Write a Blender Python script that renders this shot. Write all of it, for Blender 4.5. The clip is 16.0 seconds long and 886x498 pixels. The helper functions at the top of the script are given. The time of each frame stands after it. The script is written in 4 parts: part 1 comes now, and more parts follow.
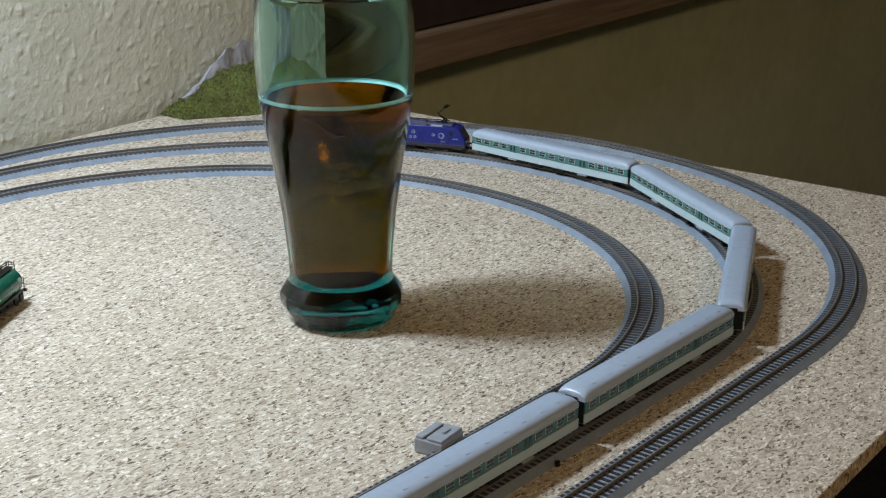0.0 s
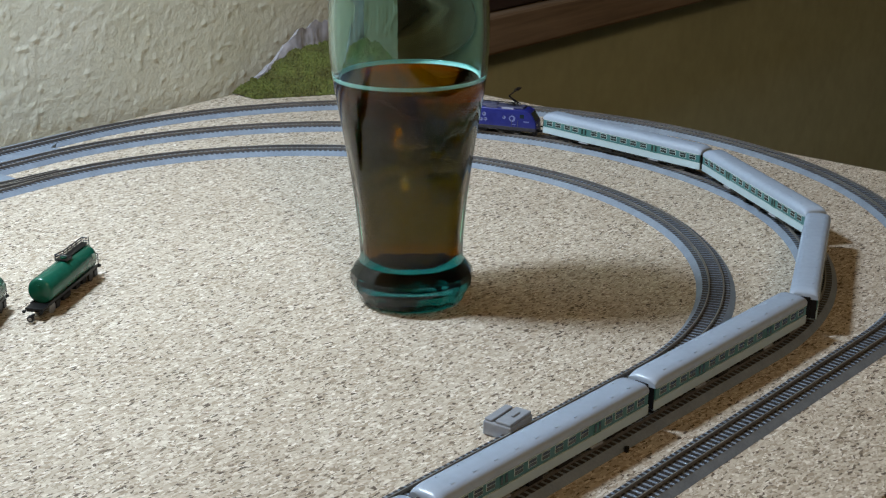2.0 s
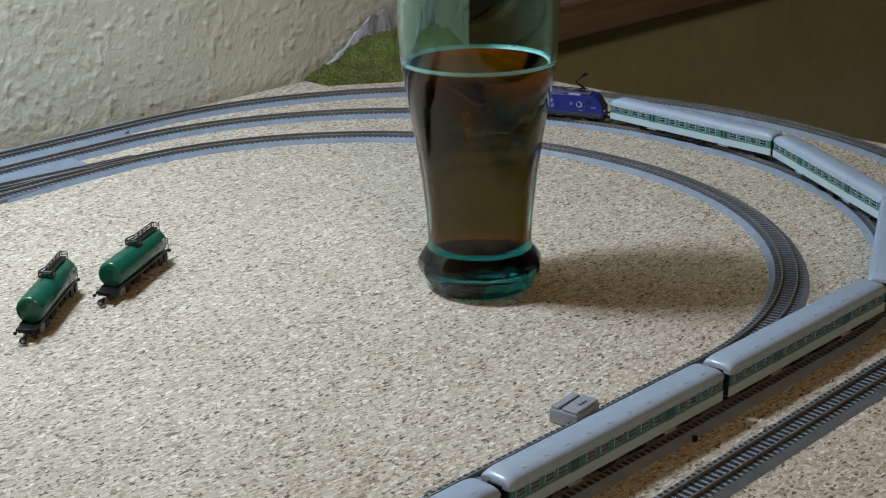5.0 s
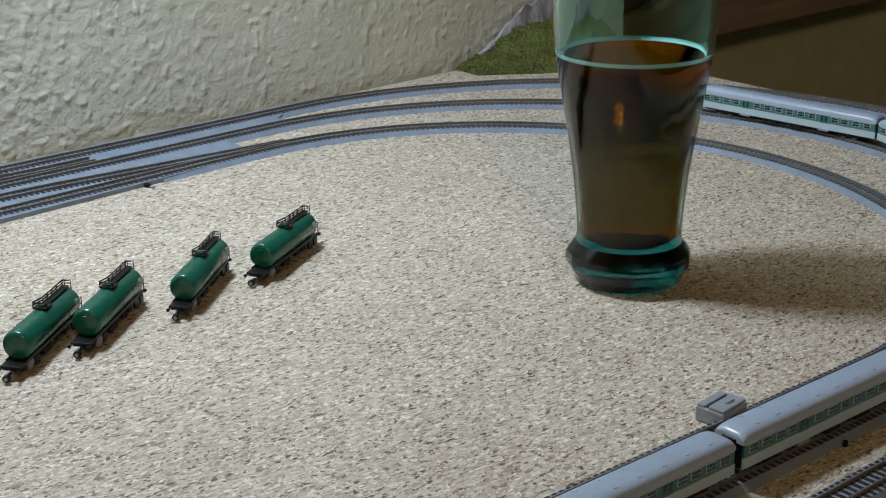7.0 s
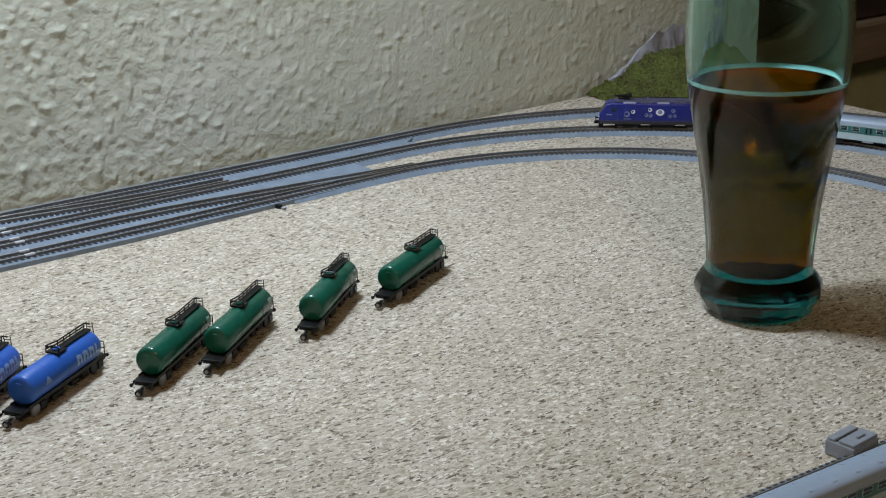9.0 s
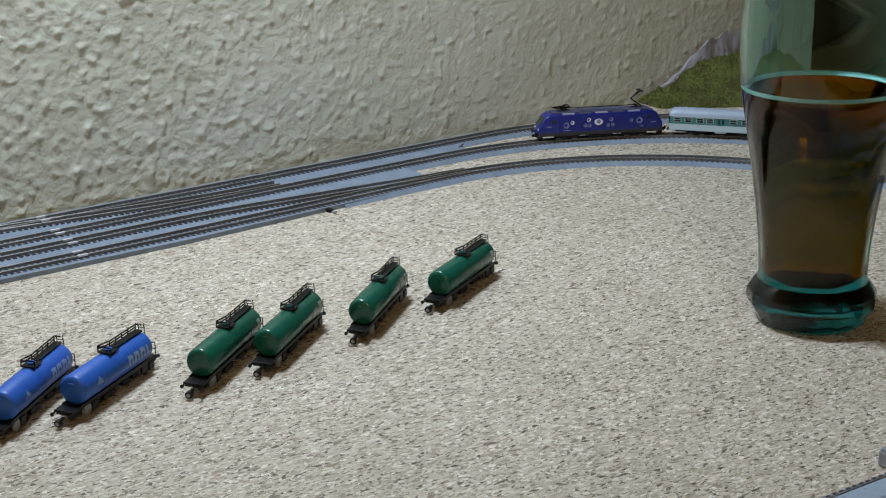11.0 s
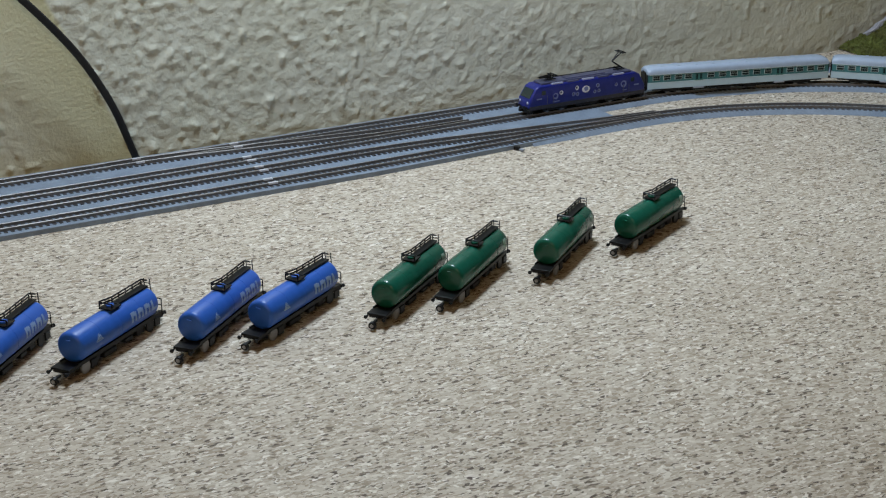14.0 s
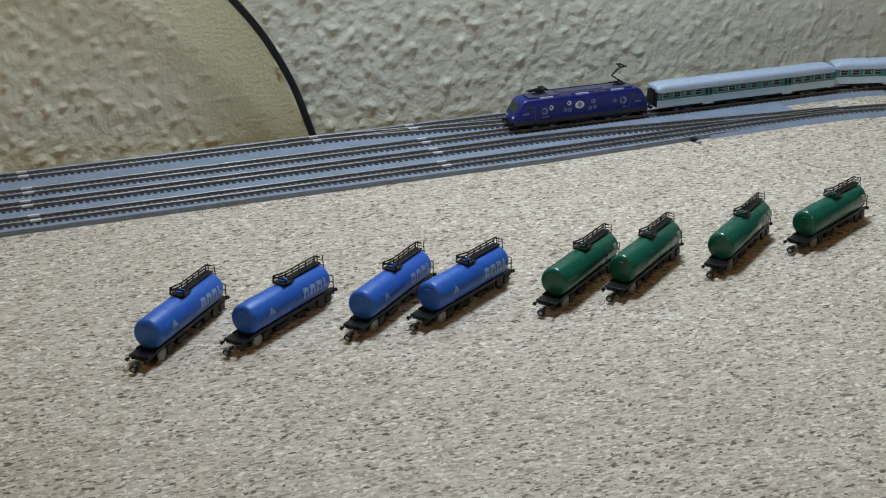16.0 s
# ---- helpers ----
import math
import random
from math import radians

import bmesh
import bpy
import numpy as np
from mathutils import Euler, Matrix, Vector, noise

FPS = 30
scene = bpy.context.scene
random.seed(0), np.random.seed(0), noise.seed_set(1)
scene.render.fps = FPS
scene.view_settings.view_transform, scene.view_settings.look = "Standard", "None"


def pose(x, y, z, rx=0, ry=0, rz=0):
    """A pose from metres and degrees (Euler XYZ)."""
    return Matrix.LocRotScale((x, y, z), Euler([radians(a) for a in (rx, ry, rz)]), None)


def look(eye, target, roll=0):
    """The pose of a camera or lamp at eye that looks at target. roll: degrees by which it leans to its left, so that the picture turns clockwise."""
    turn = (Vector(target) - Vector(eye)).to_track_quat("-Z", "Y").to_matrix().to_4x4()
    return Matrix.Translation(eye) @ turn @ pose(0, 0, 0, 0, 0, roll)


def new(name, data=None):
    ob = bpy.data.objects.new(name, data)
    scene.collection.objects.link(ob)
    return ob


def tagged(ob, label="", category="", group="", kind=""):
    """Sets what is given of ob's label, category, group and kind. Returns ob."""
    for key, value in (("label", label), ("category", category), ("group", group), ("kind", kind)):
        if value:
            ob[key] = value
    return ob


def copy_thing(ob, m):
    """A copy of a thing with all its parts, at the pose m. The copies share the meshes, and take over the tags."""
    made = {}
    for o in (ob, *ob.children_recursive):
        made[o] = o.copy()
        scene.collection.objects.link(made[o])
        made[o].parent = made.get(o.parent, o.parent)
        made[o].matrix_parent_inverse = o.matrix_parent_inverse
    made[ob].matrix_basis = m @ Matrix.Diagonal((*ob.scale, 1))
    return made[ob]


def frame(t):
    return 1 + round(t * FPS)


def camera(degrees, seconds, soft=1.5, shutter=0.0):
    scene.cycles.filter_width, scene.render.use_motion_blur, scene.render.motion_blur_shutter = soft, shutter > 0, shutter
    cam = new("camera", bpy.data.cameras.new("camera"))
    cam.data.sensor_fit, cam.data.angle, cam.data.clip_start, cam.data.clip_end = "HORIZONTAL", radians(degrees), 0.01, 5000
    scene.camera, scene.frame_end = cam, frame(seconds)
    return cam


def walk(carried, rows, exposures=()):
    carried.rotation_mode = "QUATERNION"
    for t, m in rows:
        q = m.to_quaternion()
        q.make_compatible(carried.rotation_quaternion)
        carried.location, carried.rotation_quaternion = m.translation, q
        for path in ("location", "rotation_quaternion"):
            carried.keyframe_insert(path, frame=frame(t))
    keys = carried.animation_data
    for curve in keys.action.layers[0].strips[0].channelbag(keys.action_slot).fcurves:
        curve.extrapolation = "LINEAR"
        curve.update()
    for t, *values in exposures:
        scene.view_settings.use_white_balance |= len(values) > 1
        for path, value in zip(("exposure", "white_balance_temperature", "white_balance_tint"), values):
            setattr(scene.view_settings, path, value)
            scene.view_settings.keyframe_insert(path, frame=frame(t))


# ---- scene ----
cam = camera(33.3, 16.0, soft=1.2)
PATH = [
    (0, (-0.2274, -0.7790, 0.2499), (1.3215, 0.3171, -0.3821), 0.77),
    (0.5, (-0.2278, -0.7790, 0.2499), (1.3195, 0.3123, -0.3943), 0.75),
    (1, (-0.2267, -0.7785, 0.2494), (1.3080, 0.3267, -0.4013), 0.69),
    (1.5, (-0.2270, -0.7782, 0.2495), (1.3047, 0.3311, -0.4014), 0.66),
    (2, (-0.2289, -0.7764, 0.2499), (1.2621, 0.3840, -0.4061), 0.90),
    (2.5, (-0.2274, -0.7768, 0.2495), (1.2334, 0.4189, -0.4113), 0.50),
    (3, (-0.2266, -0.7770, 0.2490), (1.2303, 0.4237, -0.4110), 0.43),
    (5.5, (-0.2238, -0.7767, 0.2467), (1.1721, 0.4864, -0.4286), 0.11),
    (6, (-0.2246, -0.7755, 0.2461), (1.1382, 0.5226, -0.4305), 0.11),
    (6.5, (-0.2246, -0.7751, 0.2460), (1.1125, 0.5483, -0.4330), 0.08),
    (7, (-0.2255, -0.7740, 0.2459), (1.0624, 0.5963, -0.4351), 0.14),
    (7.5, (-0.2249, -0.7740, 0.2454), (1.0223, 0.6332, -0.4361), -0.17),
    (8, (-0.2261, -0.7735, 0.2458), (0.9819, 0.6664, -0.4380), -0.02),
    (8.5, (-0.2259, -0.7740, 0.2460), (0.9438, 0.7054, -0.4197), -0.43),
    (9, (-0.2262, -0.7748, 0.2461), (0.9393, 0.7155, -0.4026), -0.52),
    (11.5, (-0.2269, -0.7731, 0.2453), (0.8630, 0.7762, -0.3965), -0.33),
    (12, (-0.2279, -0.7729, 0.2457), (0.8311, 0.7976, -0.3962), -0.13),
    (12.5, (-0.2273, -0.7725, 0.2452), (0.7960, 0.8206, -0.3987), -0.24),
    (13, (-0.2267, -0.7704, 0.2443), (0.7561, 0.8317, -0.4393), -0.28),
    (13.5, (-0.2268, -0.7692, 0.2443), (0.7229, 0.8388, -0.4714), -0.17),
    (14, (-0.2273, -0.7683, 0.2436), (0.6704, 0.8696, -0.4714), -0.42),
    (14.5, (-0.2275, -0.7681, 0.2441), (0.6303, 0.8903, -0.4727), -0.52),
    (15, (-0.2283, -0.7671, 0.2435), (0.5833, 0.9141, -0.4741), -0.53),
    (15.5, (-0.2281, -0.7660, 0.2435), (0.5327, 0.9366, -0.4791), -0.46),
    (16, (-0.2288, -0.7647, 0.2425), (0.4658, 0.9626, -0.4881), -0.40),
]
WALL_AT = 0.002
walk(cam, [(t, look(eye, target, roll)) for t, eye, target, roll in PATH], [(0.0, 0.60), (3.0, 0.47), (6.0, 0.19), (9.0, 0.02), (12.5, -0.04), (14.0, -0.10), (16.0, -0.08)])

# ---- world and lamps ----
world = bpy.data.worlds.new("world")
scene.world = world
world.use_nodes = True
world.node_tree.nodes["Background"].inputs[0].default_value = (0.55, 0.6, 0.7, 1)
world.node_tree.nodes["Background"].inputs[1].default_value = 0.15


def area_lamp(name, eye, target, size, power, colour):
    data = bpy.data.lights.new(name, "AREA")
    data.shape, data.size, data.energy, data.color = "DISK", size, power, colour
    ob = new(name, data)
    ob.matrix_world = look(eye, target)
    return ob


area_lamp("desk_lamp_light", (0.05, -0.125, 0.60), (0.26, -0.04, 0.0), 0.12, 3.55, (0.79, 0.93, 1.10))
# Unseen warm fill, added to lift and tint the shadows; its place is assumed.
area_lamp("warm_fill_light", (-1.1, -2.2, 1.5), (0.2, -0.25, 0.0), 0.40, 8.6, (1.0, 0.68, 0.36))


# ---- materials ----
def material(name, colour, rough=0.6, metal=0.0, **inputs):
    m = bpy.data.materials.new(name)
    m.use_nodes = True
    b = m.node_tree.nodes["Principled BSDF"]
    b.inputs["Base Color"].default_value = (*colour, 1)
    b.inputs["Roughness"].default_value = rough
    b.inputs["Metallic"].default_value = metal
    for key, value in inputs.items():
        b.inputs[key.replace("_", " ")].default_value = value
    return m


def node(m, kind, **values):
    n = m.node_tree.nodes.new(kind)
    for key, value in values.items():
        if key in n.inputs:
            n.inputs[key].default_value = value
    return n


def link(m, a, b):
    m.node_tree.links.new(a, b)


def coords(m, scale=(1, 1, 1), turn=0.0):
    c = node(m, "ShaderNodeTexCoord")
    p = node(m, "ShaderNodeMapping")
    p.inputs["Scale"].default_value = scale
    p.inputs["Rotation"].default_value = (0, 0, turn)
    link(m, c.outputs["Object"], p.inputs["Vector"])
    return p.outputs["Vector"]


def ramp(m, source, stops):
    r = node(m, "ShaderNodeValToRGB")
    e = r.color_ramp.elements
    while len(e) < len(stops):
        e.new(0.5)
    for i, (at, c) in enumerate(stops):
        e[i].position, e[i].color = at, (*c, 1)
    link(m, source, r.inputs["Fac"])
    return r.outputs["Color"]


def mix(m, a, b, fac, kind="MIX"):
    x = node(m, "ShaderNodeMix")
    x.data_type, x.blend_type = "RGBA", kind
    for socket, value in ((x.inputs["Factor"], fac), (x.inputs["A"], a), (x.inputs["B"], b)):
        if hasattr(value, "links"):
            link(m, value, socket)
        elif isinstance(value, tuple):
            socket.default_value = (*value, 1)
        else:
            socket.default_value = value
    return x.outputs["Result"]


def bump(m, height, strength, distance):
    b = node(m, "ShaderNodeBump", Strength=strength, Distance=distance)
    link(m, height, b.inputs["Height"])
    link(m, b.outputs["Normal"], m.node_tree.nodes["Principled BSDF"].inputs["Normal"])


def base(m, colour):
    link(m, colour, m.node_tree.nodes["Principled BSDF"].inputs["Base Color"])


def worn(name, colour, rough=0.5, metal=0.0, scale=300.0, amount=0.25, relief=0.0001, **inputs):
    """Paint or plastic with dust, faint blotches and a fine grain."""
    m = material(name, colour, rough, metal, **inputs)
    v = coords(m)
    fine = node(m, "ShaderNodeTexNoise", Scale=scale, Detail=6.0)
    wide = node(m, "ShaderNodeTexNoise", Scale=scale / 9, Detail=3.0)
    link(m, v, fine.inputs["Vector"])
    link(m, v, wide.inputs["Vector"])
    dark = tuple(c * (1 - amount) for c in colour)
    light = tuple(min(1, c * (1 + amount * 0.7) + 0.01) for c in colour)
    a = ramp(m, fine.outputs["Fac"], [(0.3, dark), (0.7, light)])
    b = ramp(m, wide.outputs["Fac"], [(0.3, dark), (0.7, light)])
    base(m, mix(m, a, b, 0.5))
    bump(m, fine.outputs["Fac"], 0.3, relief)
    return m


def chipboard():
    m = material("chipboard", (0.5, 0.4, 0.28), 0.65)
    layers = []
    for turn, sx, sy in ((0.3, 380, 980), (1.5, 400, 1010), (-0.6, 390, 960)):
        v = coords(m, (sx, sy, 300), turn)
        bend = node(m, "ShaderNodeTexNoise", Scale=0.35, Detail=2.0)
        link(m, v, bend.inputs["Vector"])
        add = node(m, "ShaderNodeVectorMath")
        add.operation = "MULTIPLY_ADD"
        link(m, bend.outputs["Color"], add.inputs[0])
        add.inputs[1].default_value = (2.2, 2.2, 0)
        link(m, v, add.inputs[2])
        cells = node(m, "ShaderNodeTexVoronoi", Scale=1.0)
        link(m, add.outputs["Vector"], cells.inputs["Vector"])
        grey = node(m, "ShaderNodeRGBToBW")
        link(m, cells.outputs["Color"], grey.inputs["Color"])
        layers.append((ramp(m, grey.outputs["Val"], [
(0.14, (0.11, 0.08, 0.055)), (0.25, (0.37, 0.30, 0.22)), (0.5, (0.545, 0.48, 0.39)), (0.72, (0.63, 0.575, 0.485)), (0.9, (0.84, 0.80, 0.73))]), grey))
    v = coords(m)
    patch = node(m, "ShaderNodeTexNoise", Scale=330.0, Detail=1.0)
    link(m, v, patch.inputs["Vector"])
    pick = ramp(m, patch.outputs["Fac"], [(0.46, (0, 0, 0)), (0.5, (1, 1, 1))])
    patch2 = node(m, "ShaderNodeTexNoise", Scale=280.0, Detail=1.0)
    v2 = coords(m, (1, 1, 1), 0.7)
    link(m, v2, patch2.inputs["Vector"])
    pick2 = ramp(m, patch2.outputs["Fac"], [(0.5, (0, 0, 0)), (0.54, (1, 1, 1))])
    colour = mix(m, mix(m, layers[0][0], layers[1][0], pick), layers[2][0], pick2)
    wide = node(m, "ShaderNodeTexNoise", Scale=14.0, Detail=4.0)
    link(m, v, wide.inputs["Vector"])
    stain = ramp(m, wide.outputs["Fac"], [(0.3, (0.93, 0.91, 0.88)), (0.7, (1.03, 1.02, 1.0))])
    base(m, mix(m, colour, stain, 1.0, "MULTIPLY"))
    bump(m, layers[0][1].outputs["Val"], 0.25, 0.0004)
    return m


def plaster():
    m = material("rough_wallpaper", (0.62, 0.58, 0.48), 0.42)
    v = coords(m)
    fine = node(m, "ShaderNodeTexNoise", Scale=520.0, Detail=5.0)
    wide = node(m, "ShaderNodeTexNoise", Scale=9.0, Detail=3.0)
    link(m, v, fine.inputs["Vector"])
    link(m, v, wide.inputs["Vector"])
    paint = ramp(m, wide.outputs["Fac"], [(0.35, (0.68, 0.70, 0.575)), (0.65, (0.74, 0.765, 0.66))])
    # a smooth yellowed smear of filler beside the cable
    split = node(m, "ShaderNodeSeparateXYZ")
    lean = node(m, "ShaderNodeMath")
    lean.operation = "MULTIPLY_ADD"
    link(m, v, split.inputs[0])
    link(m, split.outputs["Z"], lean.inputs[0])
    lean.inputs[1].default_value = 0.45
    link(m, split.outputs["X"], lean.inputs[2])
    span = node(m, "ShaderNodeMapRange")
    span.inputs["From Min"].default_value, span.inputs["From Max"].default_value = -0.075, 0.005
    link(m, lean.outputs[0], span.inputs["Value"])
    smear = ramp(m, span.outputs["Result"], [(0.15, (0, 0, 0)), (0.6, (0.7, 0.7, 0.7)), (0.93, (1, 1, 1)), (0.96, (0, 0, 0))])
    # Paint left of the cable is yellower, and lightened to offset the lamp's falloff.
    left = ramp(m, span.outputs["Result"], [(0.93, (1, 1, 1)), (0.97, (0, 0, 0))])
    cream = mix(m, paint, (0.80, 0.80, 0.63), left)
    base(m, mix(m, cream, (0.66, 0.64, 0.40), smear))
    bump(m, fine.outputs["Fac"], 0.35, 0.0014)
    return m


def flocked(name="grass_flock", gain=1.0):
    m = material(name, (0.12, 0.14, 0.03), 0.95)
    v = coords(m)
    fine = node(m, "ShaderNodeTexNoise", Scale=700.0, Detail=6.0)
    wide = node(m, "ShaderNodeTexNoise", Scale=70.0, Detail=3.0)
    link(m, v, fine.inputs["Vector"])
    link(m, v, wide.inputs["Vector"])
    a = ramp(m, fine.outputs["Fac"], [(0.35, (0.05 * gain, 0.065 * gain, 0.012 * gain)), (0.6, (0.17 * gain, 0.19 * gain, 0.045 * gain))])
    b = ramp(m, wide.outputs["Fac"], [(0.4, (0.09, 0.085, 0.025)), (0.6, (0.15, 0.19, 0.04))])
    base(m, mix(m, a, b, 0.5))
    bump(m, fine.outputs["Fac"], 1.0, 0.003)
    return m


def timber():
    m = material("pine", (0.33, 0.22, 0.12), 0.5, Specular_IOR_Level=0.3)
    v = coords(m, (3, 40, 60))
    grain = node(m, "ShaderNodeTexNoise", Scale=3.0, Detail=6.0)
    link(m, v, grain.inputs["Vector"])
    base(m, ramp(m, grain.outputs["Fac"], [(0.3, (0.17, 0.115, 0.07)), (0.7, (0.29, 0.21, 0.135))]))
    bump(m, grain.outputs["Fac"], 0.2, 0.001)
    return m


def tint(name, colour, bend=1.0):
    """A clear coloured liquid or depth inside glass."""
    m = bpy.data.materials.new(name)
    m.use_nodes = True
    m.node_tree.nodes.remove(m.node_tree.nodes["Principled BSDF"])
    b = node(m, "ShaderNodeBsdfRefraction", Color=(*colour, 1), Roughness=0.0, IOR=bend)
    link(m, b.outputs[0], m.node_tree.nodes["Material Output"].inputs["Surface"])
    return m


BOARD = chipboard()
PLASTER = plaster()
FLOCK = flocked()
TUFT = flocked("flock_fibre", 1.35)
PINE = timber()
ROCK = worn("grey_rock", (0.36, 0.36, 0.40), 0.85, scale=200, amount=0.4, relief=0.001)
OLIVE = worn("shaded_wall_paint", (0.56, 0.63, 0.46), 0.8, scale=60, amount=0.12, relief=0.0004)
DARKWOOD = worn("dark_wood", (0.035, 0.02, 0.017), 0.5, scale=60, amount=0.3)
ROOM = worn("room_paint", (0.55, 0.52, 0.46), 0.85, scale=20, amount=0.08)
CARPET = worn("carpet", (0.012, 0.011, 0.012), 0.95, scale=120, amount=0.3, Specular_IOR_Level=0.05)
BALLAST = worn("grey_roadbed_plastic", (0.215, 0.27, 0.345), 0.55, scale=900, amount=0.22, relief=0.0003)
SLEEPER = worn("dark_sleeper_plastic", (0.032, 0.029, 0.030), 0.45, scale=700, amount=0.3)
# Rail sides get a darker, less metallic finish than the rail tops.
RAIL = worn("dark_rail_web", (0.22, 0.21, 0.20), 0.40, 0.5, scale=400, amount=0.3)
RAILTOP = worn("bright_rail_head", (0.60, 0.59, 0.56), 0.34, 0.85, scale=400, amount=0.3)
# Pale, barely metallic colour paints in the glints of the joiners.
JOINT = material("glint_pale_joiner", (0.86, 0.87, 0.90), 0.35, 0.35)
GREYBOX = worn("grey_plastic", (0.30, 0.33, 0.38), 0.5, scale=500, amount=0.15)
BLACK = worn("black_plastic", (0.005, 0.005, 0.0055), 0.38, scale=600, amount=0.35, Specular_IOR_Level=0.22)
SOCKET = worn("dark_red_plastic", (0.09, 0.012, 0.010), 0.5, scale=500, amount=0.2)
RUBBER = material("black_cable_rubber", (0.01, 0.01, 0.011), 0.45)
ROOF = worn("pale_blue_roof_paint", (0.38, 0.47, 0.60), 0.27, scale=350, amount=0.07)
MINT = worn("pale_mint_paint", (0.44, 0.58, 0.65), 0.35, scale=400, amount=0.06)
TEAL = worn("teal_band_paint", (0.045, 0.175, 0.185), 0.35, scale=400, amount=0.12)
DEEPTEAL = worn("dark_teal_door_paint", (0.03, 0.15, 0.14), 0.35, scale=400, amount=0.12)
WINDOW = material("dark_window", (0.02, 0.035, 0.035), 0.08)
FRAME = material("pale_window_frame", (0.50, 0.60, 0.61), 0.35)
BLUE = worn("loco_blue_paint", (0.008, 0.016, 0.19), 0.28, scale=350, amount=0.2)
LOCOROOF = worn("loco_roof_grey", (0.07, 0.075, 0.14), 0.4, scale=350, amount=0.2)
FANS = worn("pale_roof_panel", (0.36, 0.38, 0.52), 0.35, scale=350, amount=0.15)
SKIRT = worn("loco_grey_skirt", (0.022, 0.022, 0.035), 0.5, scale=350, amount=0.2)
WHITE = material("white_print", (0.75, 0.77, 0.80), 0.45)
SKY = material("pale_blue_print", (0.20, 0.24, 0.46), 0.45)
GREEN = worn("green_tank_paint", (0.005, 0.105, 0.066), 0.22, scale=260, amount=0.12)
TANKBLUE = worn("blue_tank_paint", (0.022, 0.125, 0.56), 0.38, scale=260, amount=0.08)
TANKPRINT = material("faded_pale_print", (0.30, 0.45, 0.72), 0.5)
PALEWHEEL = worn("dull_pale_wheel", (0.30, 0.30, 0.30), 0.4, 0.4, scale=500, amount=0.2)
WHEEL = material("nickel_wheel", (0.25, 0.25, 0.25), 0.35, 1.0)
FOOT = tint("dark_teal_depth", (0.13, 0.48, 0.50))
THICK = tint("teal_wall_depth", (0.76, 0.96, 0.89))
RING = material("meniscus_gleam", (0.62, 0.95, 0.92), 0.15, 0.0, Transmission_Weight=0.15, IOR=1.4)
GLASS = material("green_glass", (0.70, 0.95, 0.90), 0.0, 0.0, Transmission_Weight=1.0, IOR=1.48, Specular_IOR_Level=0.08)
DRINK = tint("brown_drink", (0.63, 0.245, 0.006), 1.33)


# ---- mesh tools ----
def part(name, bm, mat, parent=None, label="", smooth=False, sharp=38):
    me = bpy.data.meshes.new(name)
    bmesh.ops.recalc_face_normals(bm, faces=bm.faces)
    bm.to_mesh(me)
    bm.free()
    me.materials.append(mat)
    if smooth:
        for p in me.polygons:
            p.use_smooth = True
        me.set_sharp_from_angle(angle=radians(sharp))
    ob = new(name, me)
    ob.parent = parent
    return tagged(ob, label)


def shared(name, me, parent, m):
    ob = new(name, me)
    ob.parent = parent
    ob.matrix_basis = m
    return ob


def box(bm, x0, x1, y0, y1, z0, z1, bevel=0.0):
    got = bmesh.ops.create_cube(bm, size=1, matrix=Matrix.LocRotScale(
        ((x0 + x1) / 2, (y0 + y1) / 2, (z0 + z1) / 2), None, (x1 - x0, y1 - y0, z1 - z0)))
    if bevel:
        edges = list({e for v in got["verts"] for e in v.link_edges})
        bmesh.ops.bevel(bm, geom=edges, offset=bevel, segments=2, affect="EDGES", profile=0.5)
    return bm


def boxes(*dims, bevel=0.0):
    bm = bmesh.new()
    for d in dims:
        box(bm, *d, bevel=bevel)
    return bm


def rod(bm, a, b, r, n=8):
    a, b = Vector(a), Vector(b)
    turn = (b - a).to_track_quat("Z", "Y").to_matrix().to_4x4()
    bmesh.ops.create_cone(bm, cap_ends=True, segments=n, radius1=r, radius2=r, depth=(b - a).length,
                          matrix=Matrix.Translation((a + b) / 2) @ turn)
    return bm


def rods(r, *pairs, n=6):
    bm = bmesh.new()
    for a, b in pairs:
        rod(bm, a, b, r, n)
    return bm


def sweep(bm, line, section, closed=True):
    """A section of (across, up) points carried along a line of (x, y, heading)."""
    rows = []
    for x, y, a in line:
        rows.append([bm.verts.new((x - c * math.sin(a), y + c * math.cos(a), z)) for c, z in section])
    n = len(section)
    for r0, r1 in zip(rows, rows[1:]):
        for i in range(n if closed else n - 1):
            j = (i + 1) % n
            bm.faces.new((r0[i], r0[j], r1[j], r1[i]))
    if closed:
        bm.faces.new(rows[0])
        bm.faces.new(rows[-1][::-1])
    return bm


def lathe(profile, n=72, flute=None, ring=False):
    bm = bmesh.new()
    rows = []
    for r, z in profile:
        row = []
        for i in range(n):
            a = 2 * math.pi * i / n
            k = r * (1 + (flute(a, r, z) if flute else 0))
            row.append(bm.verts.new((k * math.cos(a), k * math.sin(a), z)))
        rows.append(row)
    for r0, r1 in zip(rows, rows[1:] + rows[:1] if ring else rows[1:]):
        for i in range(n):
            j = (i + 1) % n
            bm.faces.new((r0[i], r0[j], r1[j], r1[i]))
    if not ring:
        bm.faces.new(rows[0][::-1])
        bm.faces.new(rows[-1])
    return bm


def prism(bm, outline, y0, y1, plane="xz"):
    """An outline in x and z carried from y0 to y1."""
    a = [bm.verts.new((x, y0, z)) for x, z in outline]
    b = [bm.verts.new((x, y1, z)) for x, z in outline]
    n = len(outline)
    for i in range(n):
        j = (i + 1) % n
        bm.faces.new((a[i], a[j], b[j], b[i]))
    bm.faces.new(a[::-1])
    bm.faces.new(b)
    return bm


